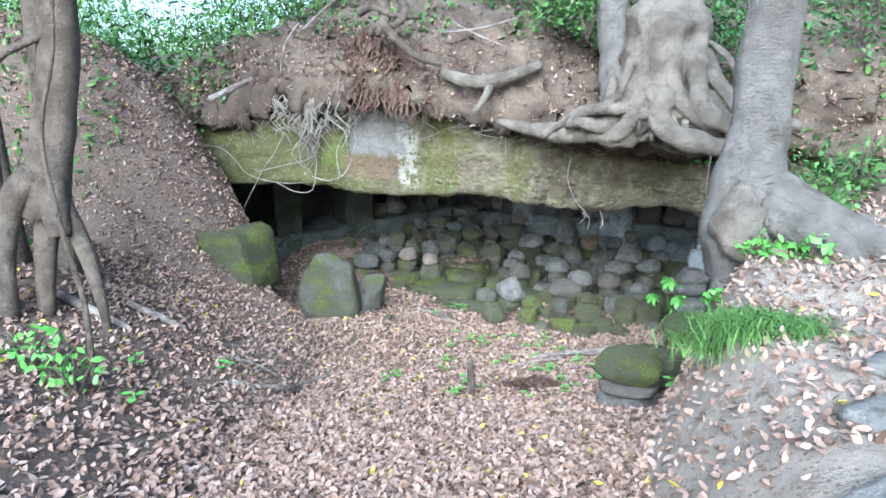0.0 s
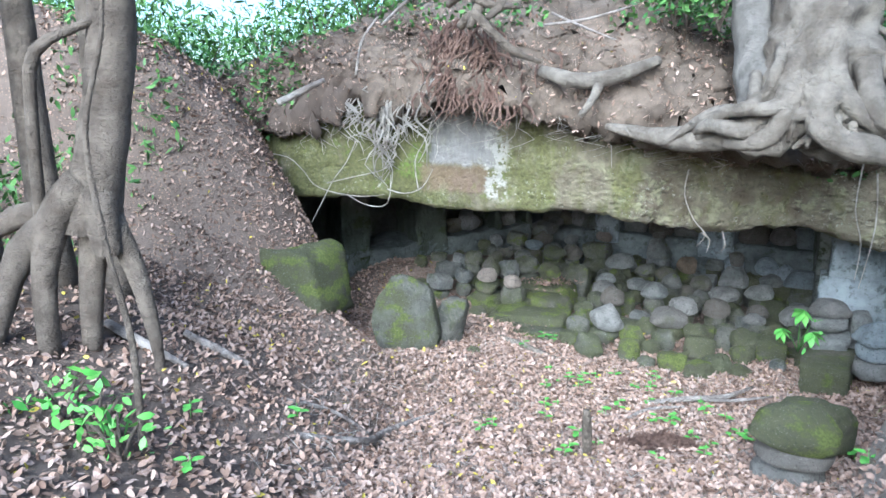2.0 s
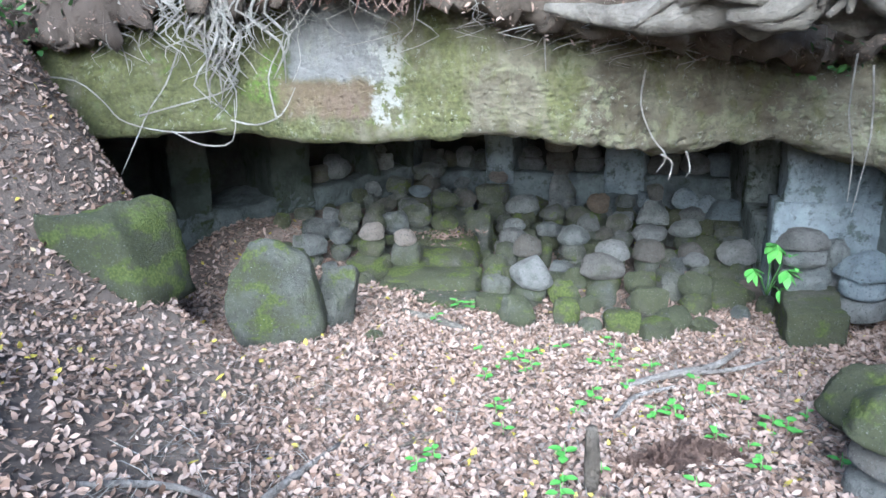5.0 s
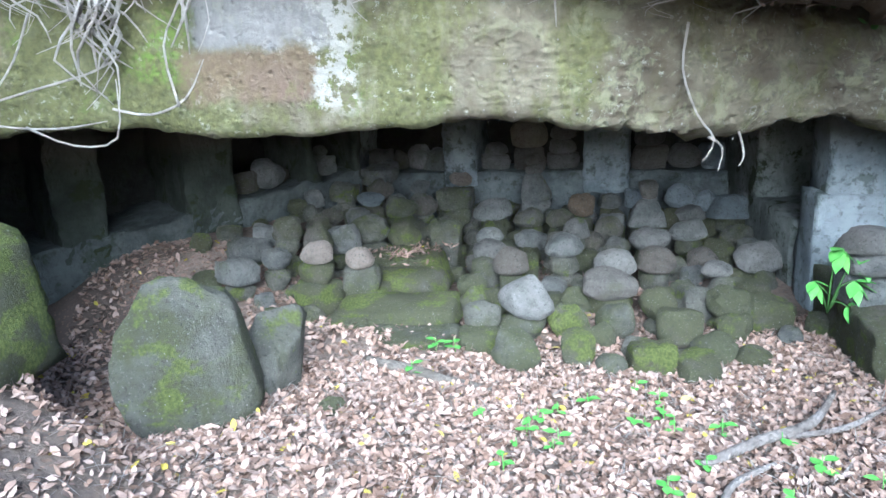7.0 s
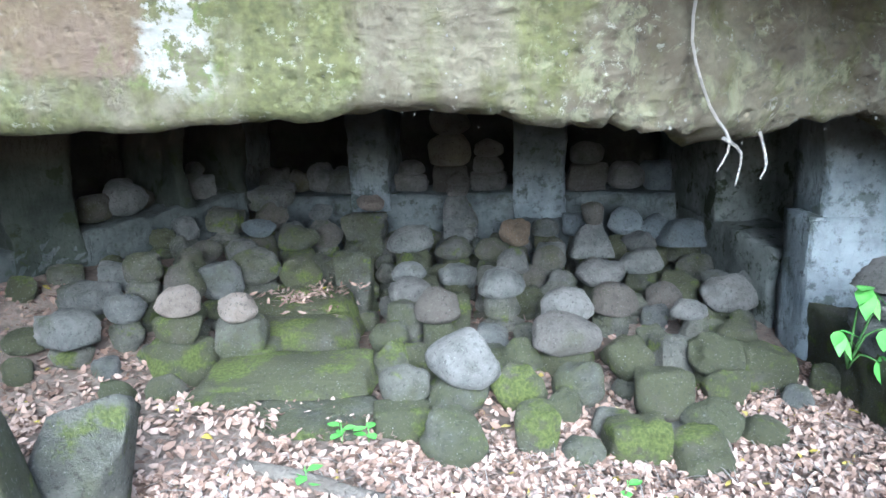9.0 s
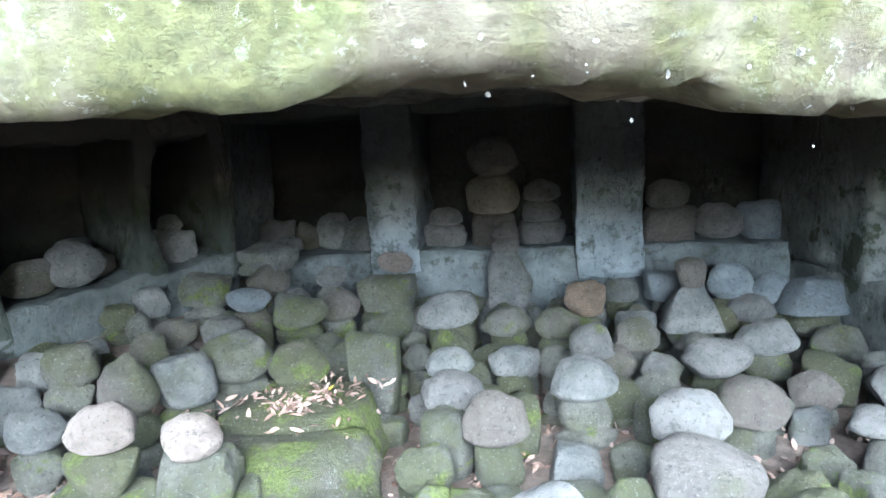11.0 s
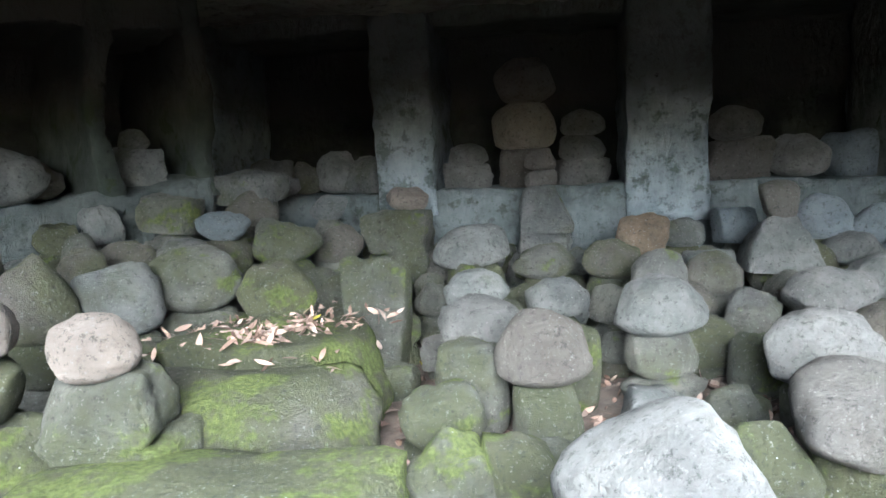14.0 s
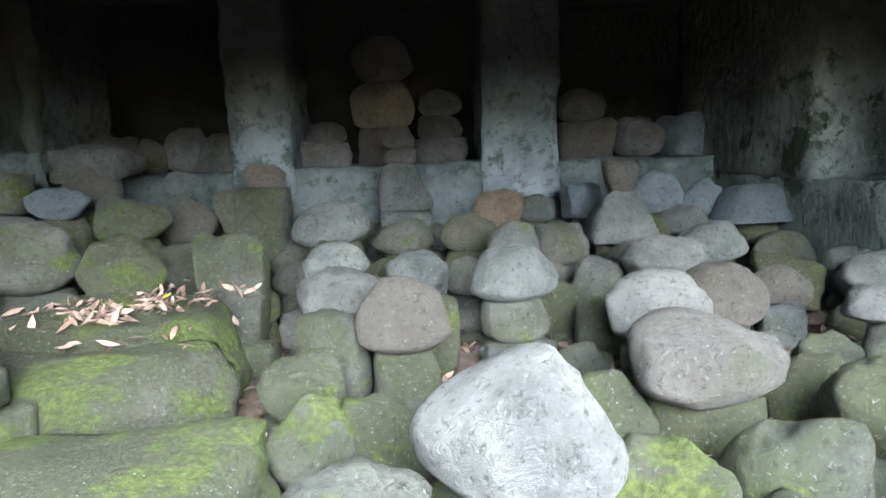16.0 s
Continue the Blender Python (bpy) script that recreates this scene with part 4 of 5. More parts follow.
part("root", tube([(2.95, 6.3, 2.4), (3.3, 6.4, 2.25), (3.8, 6.3, 2.2), (4.3, 6.0, 2.15)], [0.2, 0.16, 0.1, 0.05], 10, 0.2), M_BARK, tree)
crown(tree, 3.2, 6.4, 11.5, 2.4, 350, rng, M_DEEP)

tree.location = (-0.04, -0.37, 0.0)

tree = thing("tree", "twin-stemmed grey tree with gnarled roots gripping the rock edge", "tree", "trees")
part("trunk", tube([(2.55, 7.9, 2.95), (2.6, 8.0, 3.3), (2.68, 8.15, 3.8), (2.78, 8.4, 4.4), (2.95, 8.6, 6.0), (3.1, 8.7, 10.8)], [0.46, 0.46, 0.36, 0.31, 0.28, 0.2], 28, 0.45, None, 7), M_BARK, tree)
part("trunk", tube([(2.15, 8.1, 3.2), (2.08, 8.3, 3.7), (2.04, 8.45, 4.2), (1.98, 8.5, 5.6), (1.8, 8.6, 10.4)], [0.32, 0.24, 0.19, 0.17, 0.12], 18, 0.25, None, 5), M_BARK, tree)
part("root", tube([(3.2, 7.95, 3.05), (2.8, 7.75, 3.2), (2.4, 7.75, 3.15), (2.0, 7.95, 3.0), (1.7, 8.2, 2.95)], [0.22, 0.34, 0.36, 0.28, 0.16], 28, 0.6, None, 9), M_ROOT, tree)
for pts, rad in (
        ([(2.2, 7.85, 3.2), (1.9, 8.0, 2.98), (1.5, 8.3, 2.88), (1.1, 8.65, 2.92), (0.7, 8.9, 3.0)], [0.26, 0.2, 0.15, 0.09, 0.03]),
        ([(2.45, 7.5, 3.35), (2.35, 7.42, 3.1), (2.55, 7.36, 2.9), (3.1, 7.35, 2.76), (3.6, 7.3, 2.6)], [0.16, 0.14, 0.13, 0.11, 0.08]),
        ([(2.75, 7.55, 3.6), (2.8, 7.36, 3.2), (3.1, 7.3, 3.0), (3.7, 7.3, 2.85)], [0.13, 0.12, 0.1, 0.06]),
        ([(2.2, 7.75, 3.7), (2.12, 7.55, 3.3), (2.0, 7.6, 2.95), (1.7, 7.9, 2.85)], [0.12, 0.12, 0.1, 0.05]),
        ([(2.55, 7.7, 3.9), (2.5, 7.5, 3.5), (2.62, 7.4, 3.2), (2.9, 7.38, 3.0)], [0.1, 0.1, 0.09, 0.05]),
        ([(2.95, 7.95, 3.8), (3.1, 7.7, 3.4), (3.4, 7.6, 3.2), (4.0, 7.6, 3.0)], [0.14, 0.12, 0.1, 0.06])):
    part("root", tube(pts, rad, 14, 0.4, None, 6), M_ROOT, tree)
part("root_mass", tube([(2.66, 8.25, 4.5), (2.62, 8.15, 4.05), (2.58, 8.08, 3.65), (2.55, 8.06, 3.4), (2.52, 8.1, 3.18), (2.5, 8.2, 3.04)], [0.30, 0.44, 0.54, 0.60, 0.58, 0.42], 44, 0.55, None, 8), M_ROOT, tree, "gnarled swollen grey root mass")
rnd = random.Random(31)
for k in range(30):
    x0, x1 = rnd.uniform(1.95, 3.0), rnd.uniform(1.2, 3.7)
    z0 = rnd.uniform(3.2, 4.0)
    pts = [(x0, 8.0, z0), (x0 + (x1 - x0) * 0.3 + rnd.gauss(0, 0.06), 7.52 + 0.25 * abs(x0 - 2.4) + rnd.uniform(-0.04, 0.08), z0 - 0.3), (x0 + (x1 - x0) * 0.7 + rnd.gauss(0, 0.06), 7.42 + 0.45 * max(0, 2.4 - x1) + rnd.uniform(-0.03, 0.1), 3.08 + rnd.uniform(-0.1, 0.1)), (x1, 7.42 + 0.85 * max(0, 2.4 - x1), 2.86 + rnd.uniform(-0.05, 0.12))]
    r = rnd.uniform(0.025, 0.075)
    part("root", tube(pts, [r, r * 1.2, r, r * 0.4], 9, 0.4, None, 6), M_ROOT, tree)
crown(tree, 2.6, 8.8, 11.4, 2.6, 350, rng, M_DEEP)

tree = thing("tree", "slender brown tree on a claw of bare roots", "tree", "trees")
part("trunk", tube([(-3.6, 6.05, 2.2), (-3.55, 6.08, 2.6), (-3.42, 6.12, 3.2), (-3.36, 6.16, 3.8), (-3.3, 6.2, 5.0), (-3.1, 6.3, 8.0)], [0.22, 0.2, 0.18, 0.17, 0.15, 0.1], 14, 0.15), M_BARK_BROWN, tree)
for pts, rad in (
        ([(-3.6, 6.0, 2.6), (-3.78, 5.9, 2.35), (-3.85, 5.8, 1.9), (-3.8, 5.7, 1.3)], [0.15, 0.13, 0.1, 0.07]), ([(-3.5, 6.0, 2.5), (-3.42, 5.92, 2.2), (-3.38, 5.9, 2.05)], [0.15, 0.12, 0.10]),
        ([(-3.7, 5.98, 2.4), (-4.0, 5.8, 2.1), (-4.15, 5.6, 1.5), (-4.2, 5.5, 1.1)], [0.13, 0.11, 0.08, 0.06]), ([(-3.45, 6.05, 2.3), (-3.25, 6.0, 1.95), (-3.1, 5.95, 1.4), (-3.05, 5.9, 1.0)], [0.12, 0.08, 0.05, 0.03]),
        ([(-3.55, 6.1, 2.3), (-3.6, 6.0, 1.9), (-3.62, 5.95, 1.2)], [0.15, 0.1, 0.07]), ([(-3.9, 6.2, 2.3), (-4.3, 6.2, 2.3), (-4.7, 6.0, 2.0)], [0.12, 0.1, 0.05])):
    part("root", tube(pts, rad, 10, 0.15), M_BARK_BROWN, tree)
part("branch", tube([(-3.9, 5.9, 2.3), (-3.85, 5.85, 3.1), (-3.78, 5.85, 3.55), (-3.5, 6.0, 3.75), (-3.3, 6.05, 3.85)], [0.05, 0.045, 0.045, 0.035, 0.03], 8, 0.1), M_BARK_BROWN, tree)
crown(tree, -3.1, 6.3, 8.2, 1.8, 500, rng, M_DEEP)
tree.location = (-0.07, -0.05, 0.0)
for x, y, lean, r in ((-4.55, 6.9, -0.2, 0.14), (-4.2, 7.3, -0.12, 0.12), (-4.9, 6.4, -0.15, 0.16), (-2.75, 15.5, 0.1, 0.12), (-0.9, 13.8, 0.05, 0.15)):
    tree = thing("tree", "thin brown trunk among the undergrowth", "tree", "trees")
    z = 4.2 if y > 10 else ground_z(x, y) - 0.1
    part("trunk", tube([(x, y, z), (x + lean * 0.5, y, z + 1.2), (x + lean, y + 0.05, z + 3), (x + lean * 1.5, y, z + 6)], [r * 1.3, r, r * 0.9, r * 0.6], 12, 0.12), M_BARK_BROWN, tree)
    crown(tree, x + lean * 1.5, y, z + 6, 1.3, 300, rng, M_DEEP)


def hill_z(x, y):
    """The height of the hill behind the rock."""
    yf, zc = lerp_table(x, FACE_Y), lerp_table(x, CREST)
    d = y - yf - 0.15
    return zc + (0.10 + 0.26 * smooth01((x + 4.5) / 4.5)) * max(0.0, min(d, 14))


def shrub(x, y, z, r, n, material, label, name="shrub"):
    ob = thing(name, label, "shrub", "shrubs on the hillside")
    for k in range(4):
        a = k * 1.6 + x
        part("stem", tube([(x, y, z - 0.1), (x + math.cos(a) * r * 0.3, y + math.sin(a) * r * 0.3, z + r * 0.6), (x + math.cos(a) * r * 0.7, y + math.sin(a) * r * 0.7, z + r * 1.2)], [0.018, 0.014, 0.006], 5, 0, None, 2), M_BARK_BROWN, ob)
    p = rng.normal(0, 0.42, (n, 3)) * np.array((r, r, r * 0.7)) + np.array((x, y, z + r * 0.75))
    clump = rng.normal(0, 0.35, (9, 3)) * r
    p += clump[rng.integers(0, 9, n)] * np.array((1, 1, 0.6))
    p[:, 2] = np.maximum(p[:, 2], z + 0.02)
    leaf_cloud("foliage", p, rng.uniform(0.05, 0.12, n), 0.55, material, rng, 1.0, ob)
    return ob


for x, y, r, n, m in ((1.35, 8.75, 0.30, 220, 1), (1.75, 8.55, 0.38, 300, 1), (1.6, 9.3, 0.5, 420, 0), (2.25, 9.2, 0.55, 450, 1), (3.2, 8.5, 0.5, 420, 0), (3.35, 9.2, 0.6, 480, 0), (3.9, 8.4, 0.5, 380, 0), (2.1, 10.2, 0.7, 500, 0),
                      (4.2, 10.0, 0.8, 520, 1), (0.9, 10.6, 0.5, 330, 0), (5.5, 9.2, 0.7, 450, 0), (6.5, 10.5, 0.9, 500, 1), (-4.2, 12.3, 0.55, 450, 1), (-3.4, 12.4, 0.6, 480, 1), (-2.6, 12.2, 0.6, 500, 1), (-5.2, 12.0, 0.6, 450, 0), (-6.2, 11.6, 0.7, 480, 0), (-1.9, 12.5, 0.5, 350, 0)):
    shrub(x, y, hill_z(x, y) - 0.05, r, n, (M_DEEP, M_GREEN)[m], "leafy green shrub on the soil bank above the rock")
for x, y, r, n in ((3.7, 6.6, 0.45, 320), (4.3, 6.9, 0.5, 350), (3.55, 6.0, 0.28, 160), (4.9, 5.8, 0.4, 240), (5.6, 7.0, 0.6, 350)):
    shrub(x, y, ground_z(x, y), r, n, M_GREEN, "low leafy green shrub beside the grey tree")
for x, y, r, n in ((-3.0, 4.75, 0.22, 45), (-2.75, 4.55, 0.2, 36), (-3.3, 4.9, 0.25, 60)):
    shrub(x, y, ground_z(x, y), r, n, M_BRIGHT, "young broad-leaved green plant on the bank", "sapling")

# dense growth far behind, nobody could count it
n = 26000
x = rng.uniform(-26, 2.5, n)
y = rng.uniform(0, 1, n) ** 1.4 * 16 + np.array([lerp_table(a, FACE_Y) for a in x]) + 1.3 + np.where(x < -4.5, -2.5, 0)
h = np.array([max(hill_z(a, b), hollow(a, b) if a < -4.2 else 0) for a, b in zip(x, y)])
tall = 0.6 + 1.5 * np.array([abs(noise.noise(Vector((a * 0.5, b * 0.5, 3)))) * 1.6 + 0.3 for a, b in zip(x, y)])
under = leaf_cloud("undergrowth", np.stack([x, y, h + rng.uniform(0, 1, n) * tall], 1), rng.uniform(0.10, 0.24, n), 0.8, M_GREEN, rng, 0.55)
tagged(under, "dense light green undergrowth behind the hollow", "undergrowth", kind="stuff")
n = 16000
x = rng.uniform(2.0, 24, n)
y = rng.uniform(0, 1, n) ** 1.3 * 18 + np.array([lerp_table(a, FACE_Y) for a in x]) + 1.6
h = np.array([hill_z(a, b) for a, b in zip(x, y)])
under = leaf_cloud("undergrowth", np.stack([x, y, h + rng.uniform(0, 1, n) ** 2 * 1.1], 1), rng.uniform(0.08, 0.2, n), 0.8, M_GREEN, rng, 0.7)
tagged(under, "patchy green undergrowth on the upper slope", "undergrowth", kind="stuff")

# ivy and low green on the slopes above the rock, in patches
pts = [v for v in HILL if (v.x > 3.0 or v.x < -3.2 or v.z > lerp_table(v.x, CREST) - 0.15) and -9 < v.x < 10 and v.y < 18 and noise.noise(Vector((v.x * 0.9, v.y * 0.9, v.z * 0.9))) > -0.08]
n = 5200
spots = np.array([pts[k] for k in rng.integers(0, len(pts), n)]) + rng.normal(0, 0.09, (n, 3)) + np.array((0, -0.03, 0.07))
tagged(leaf_cloud("ivy", spots, rng.uniform(0.05, 0.12, n), 0.6, M_GREEN, rng, 1.2), "patches of green ivy creeping over the soil slope", "ivy", kind="stuff")
n = 9000
x, y = rng.uniform(-11, -4.3, n), rng.uniform(6.8, 12.0, n)
good = np.array([noise.noise(Vector((a * 0.8, b * 0.8, 2))) > -0.15 + 0.5 * smooth01((a + 5.4) / 1.0) for a, b in zip(x, y)])
x, y = x[good], y[good]
h = np.array([max(hollow(a, b), 0) for a, b in zip(x, y)])
tagged(leaf_cloud("undergrowth", np.stack([x, y, h + rng.uniform(0, 1, len(x)) ** 1.6 * 0.9], 1), rng.uniform(0.07, 0.17, len(x)), 0.8, M_GREEN, rng, 0.7), "light green undergrowth on top of the bank", "undergrowth", kind="stuff")

# ---- dry leaves on the ground ----
rng = np.random.default_rng(9)


def litter(count, x0, x1, y0, y1, keep, lo, hi, label, lift=0.008, tilt=0.5):
    x, y = rng.uniform(x0, x1, count), rng.uniform(y0, y1, count)
    good = np.array([rng.random() < keep(a, b) for a, b in zip(x, y)])
    x, y = x[good], y[good]
    z = np.array([ground_z(a, b) for a, b in zip(x, y)]) + lift + rng.uniform(0, 0.035, len(x))
    ob = leaf_cloud("fallen_leaves", np.stack([x, y, z], 1), rng.uniform(lo, hi, len(x)), tilt, M_LITTER, rng, 1.0)
    return tagged(ob, label, "leaves", kind="stuff")


def in_hollow(x, y):
    left = lerp_table(y, LEFT_EDGE) - x
    right = x - lerp_table(y, RIGHT_EDGE)
    k = 1.0 if left < -0.1 else max(0.28, 1 - left * 1.0)
    if right > -0.1:
        k = min(k, 0.25)
    return k


litter(110000, -4.6, 4.6, 2.2, 10.2, in_hollow, 0.03, 0.09, "pale brown dry leaves covering the hollow")
litter(16000, -4.2, 4.4, 2.2, 10.0, in_hollow, 0.05, 0.09, "small shrivelled dry leaves over the soil", 0.0, 0.9)
litter(7000, -9, -4.6, 2, 11, lambda x, y: 0.6, 0.05, 0.11, "dry leaves along the top of the bank")
litter(16000, -9, 9, -6, 2.4, lambda x, y: 0.8 if x < 1.3 else 0.22, 0.05, 0.11, "dry leaves on the higher ground")
litter(9000, -6.5, -2.5, 7.2, 11.0, lambda x, y: 0.8, 0.03, 0.085, "dry leaves and bits lying on the steep bank", 0.0, 0.7)
litter(14000, -3.0, 3.6, 10.0, 13.4, lambda x, y: 0.85 if y < 11 or x < -0.6 else 0.2, 0.04, 0.095, "dry leaves blown between the stones")

# leaves caught on the soil bank above the rock
pts = [v for v in HILL if -5.5 < v.x < 7.5 and v.y < 17]
pick = rng.integers(0, len(pts), 9000)
spots = np.array([pts[i] for i in pick]) + rng.normal(0, 0.03, (9000, 3)) + np.array((0, -0.015, 0.02))
tagged(leaf_cloud("fallen_leaves", spots, rng.uniform(0.03, 0.085, 9000), 0.7, M_LITTER, rng, 0.8), "dry leaves and bits caught on the soil bank", "leaves", kind="stuff")
n = 2600
pick = rng.integers(0, len(pts), n)
spots = np.array([pts[i] for i in pick]) + rng.normal(0, 0.03, (n, 3)) + np.array((0, -0.02, 0.02))
tagged(leaf_cloud("twigs", spots, rng.uniform(0.06, 0.32, n), 0.7, make_bark("dry rootlet", (0.13, 0.10, 0.08), (0.34, 0.29, 0.25), (0.09, 0.07, 0.05)), rng, 0.05), "dry twigs and rootlets on the soil bank", "twigs", kind="stuff")
# leaves lying on the mossy slabs
n = 300
spots = np.stack([rng.normal(0.42, 0.26, n), rng.normal(12.62, 0.16, n), np.full(n, 0.0)], 1)
spots[:, 2] = np.where(spots[:, 1] > 12.35, 0.275, 0.205) + rng.uniform(0, 0.03, n)
tagged(leaf_cloud("fallen_leaves", spots, rng.uniform(0.05, 0.11, n), 0.45, M_LITTER, rng, 0.6), "dry leaves heaped on the mossy slabs", "leaves", kind="stuff")

# ---- roots that hang over the rock face ----
rnd = random.Random(21)
M_FINE = make_bark("pale hanging rootlet", (0.26, 0.23, 0.20), (0.46, 0.43, 0.39), (0.15, 0.12, 0.10))
M_RED = make_bark("reddish root mat", (0.11, 0.065, 0.05), (0.20, 0.13, 0.10), (0.06, 0.035, 0.03))


def soil_edge(x):
    out = 0.25 + 0.45 * math.exp(-((x + 0.8) / 1.0) ** 2) + 0.55 * math.exp(-((x - 2.0) / 1.3) ** 2)
    return lerp_table(x, FACE_Y) - out, lerp_table(x, TOP_Z)


def hanging(parent, x, length, r, material, start=0.1):
    y, z = soil_edge(x)
    face = lerp_table(x, FACE_Y) - 0.10
    pts = [(x, y + 0.08, z + start)]
    for k in range(1, 6):
        t = k / 5
        pts.append((x + rnd.gauss(0, 0.05) * (1 + 2 * t), y + (face - y) * min(1.0, t * 1.1) * 0.8 + rnd.gauss(0, 0.02), z + start - length * t))
    part("rootlet", tube(pts, [r, r, r * 0.9, r * 0.75, r * 0.6, r * 0.3], 5, 0.3, None, 2), material, parent)


fringe = thing("hanging_roots", "fringe of thin pale roots hanging from the soil edge", "roots")
for k in range(70):
    hanging(fringe, rnd.uniform(-3.3, -0.2), rnd.uniform(0.2, 0.75), rnd.uniform(0.004, 0.012), M_FINE, rnd.uniform(0.0, 0.2))
for k in range(34):
    hanging(fringe, rnd.uniform(0.0, 2.2), rnd.uniform(0.12, 0.4), rnd.uniform(0.003, 0.008), M_FINE, rnd.uniform(0.0, 0.1))
clump = thing("hanging_roots", "thick pale matted root bundle hanging down the rock", "roots")
for k in range(26):
    hanging(clump, -2.0 + rnd.gauss(0, 0.09), rnd.uniform(0.5, 1.35), rnd.uniform(0.008, 0.030), M_FINE, rnd.uniform(0.0, 0.25))
curtain = thing("hanging_roots", "loose curtain of thin roots hanging before the scraped rock", "roots")
for k in range(46):
    hanging(curtain, rnd.uniform(-2.6, -1.15), rnd.uniform(0.35, 1.0), rnd.uniform(0.005, 0.017), M_FINE, rnd.uniform(0.0, 0.2))
mat_ = thing("hanging_roots", "dark reddish mat of fine roots in the soil", "roots")
for k in range(190):
    x = rnd.gauss(-0.9, 0.32)
    y, z = soil_edge(x)
    h = rnd.uniform(-0.05, 0.85)
    pts = [(x, y - 0.06 + 0.20 * max(0, h), z + h)]
    for t in range(3):
        pts.append((pts[-1][0] + rnd.gauss(0, 0.06), pts[-1][1] - rnd.uniform(0.0, 0.05), pts[-1][2] - rnd.uniform(0.05, 0.14)))
    part("rootlet", tube(pts, [0.018, 0.016, 0.012, 0.005], 5, 0.3, None, 2), M_RED, mat_)
net = thing("vine", "tangle of bare grey vines over the mossy rock", "vine")
for pts in (
        [(-3.9, 0, 2.55), (-3.5, 0, 2.5), (-3.25, 0, 2.3), (-3.1, 0, 2.12), (-2.8, 0, 2.02), (-2.4, 0, 1.98), (-2.05, 0, 2.02)],
        [(-2.45, 0, 2.75), (-2.6, 0, 2.45), (-2.8, 0, 2.2), (-2.95, -0.1, 1.9), (-3.1, -0.2, 1.6)], [(-2.9, 0, 2.15), (-2.5, 0, 2.25), (-2.1, 0, 2.35), (-1.9, 0, 2.45)],
        [(-2.0, 0, 2.1), (-1.75, 0, 2.05), (-1.5, 0, 2.15), (-1.35, 0, 2.4)], [(-2.6, 0, 2.0), (-2.3, 0, 1.86), (-2.0, 0, 1.9), (-1.95, 0, 2.3)], [(-1.55, 0, 2.1), (-1.6, 0, 2.5), (-1.45, 0, 2.8), (-1.3, 0, 3.2)],
        [(1.75, 0, 2.5), (1.72, 0, 2.2), (1.85, 0, 1.9), (2.0, 0, 1.72), (1.9, -0.02, 1.58)], [(1.95, 0, 1.74), (2.05, -0.03, 1.66), (2.02, -0.03, 1.5)], [(2.2, 0, 1.76), (2.24, -0.02, 1.6), (2.2, -0.02, 1.52)], [(0.85, 0, 2.85), (0.87, 0, 2.5)],
        [(3.55, -0.3, 2.6), (3.5, -0.35, 2.1), (3.62, -0.3, 1.7), (3.55, -0.4, 1.3)], [(3.7, -0.3, 2.5), (3.72, -0.35, 1.9), (3.6, -0.4, 1.2)]):
    part("stem", tube([(x, lerp_table(x, FACE_Y) - 0.13 + dy, z) for x, dy, z in pts], [0.010] + [0.008] * (len(pts) - 2) + [0.004], 6, 0.2, None, 3), M_FINE, net)

# ---- bare roots and sticks on the soil bank ----
bank = thing("bare_root", "forked bare root lying along the soil edge", "root")
part("limb", tube([(-0.02, 9.18, 3.62), (0.25, 8.98, 3.52), (0.55, 8.86, 3.5), (0.9, 8.85, 3.58), (1.25, 8.95, 3.72)], [0.06, 0.085, 0.09, 0.085, 0.06], 12, 0.25, None, 5), M_ROOT, bank)
part("limb", tube([(0.6, 8.85, 3.48), (0.52, 8.72, 3.3), (0.38, 8.72, 3.1)], [0.06, 0.045, 0.03], 10, 0.25, None, 4), M_ROOT, bank)
knot = thing("bare_root", "knot of dark exposed roots on top of the bank", "root")
for pts, r in (([(-0.95, 9.1, 4.1), (-0.8, 8.85, 4.2), (-0.6, 8.75, 4.0), (-0.35, 8.8, 3.8), (-0.05, 8.95, 3.7)], 0.05), ([(-0.8, 9.2, 4.5), (-0.75, 8.95, 4.3), (-0.85, 8.8, 4.05)], 0.07), ([(-0.6, 9.3, 4.6), (-0.5, 9.0, 4.35), (-0.65, 8.8, 4.15)], 0.06), ([(-1.1, 9.2, 4.35), (-0.9, 8.9, 4.4), (-0.6, 8.9, 4.3), (-0.3, 9.1, 4.3)], 0.04)):
    part("limb", tube(pts, [r] * (len(pts) - 1) + [r * 0.5], 10, 0.3, None, 5), M_BARK_BROWN, knot)
for pts, r, label in (
        ([(-3.35, 9.9, 3.25), (-3.05, 9.95, 3.4), (-2.75, 10.0, 3.55)], 0.045, "short dead stick lying on the soil bank"), ([(-1.95, 9.75, 4.2), (-1.75, 9.6, 4.35), (-1.45, 9.55, 4.6)], 0.02, "thin pale stick on the bank"),
        ([(-2.3, 9.8, 3.6), (-2.2, 9.7, 4.0), (-2.0, 9.75, 4.3)], 0.018, "thin bent rootlet on the bank"), ([(0.0, 9.4, 4.15), (0.5, 9.25, 4.2), (1.0, 9.35, 4.35)], 0.015, "dry twig among leaves on the bank"), ([(0.1, 9.5, 4.3), (0.45, 9.2, 4.1), (0.8, 9.1, 3.95)], 0.014, "dry twig among leaves on the bank")):
    tagged(part("stick", tube(pts, [r, r, r * 0.6], 8, 0.25, None, 4), M_DEAD), label, "stick")


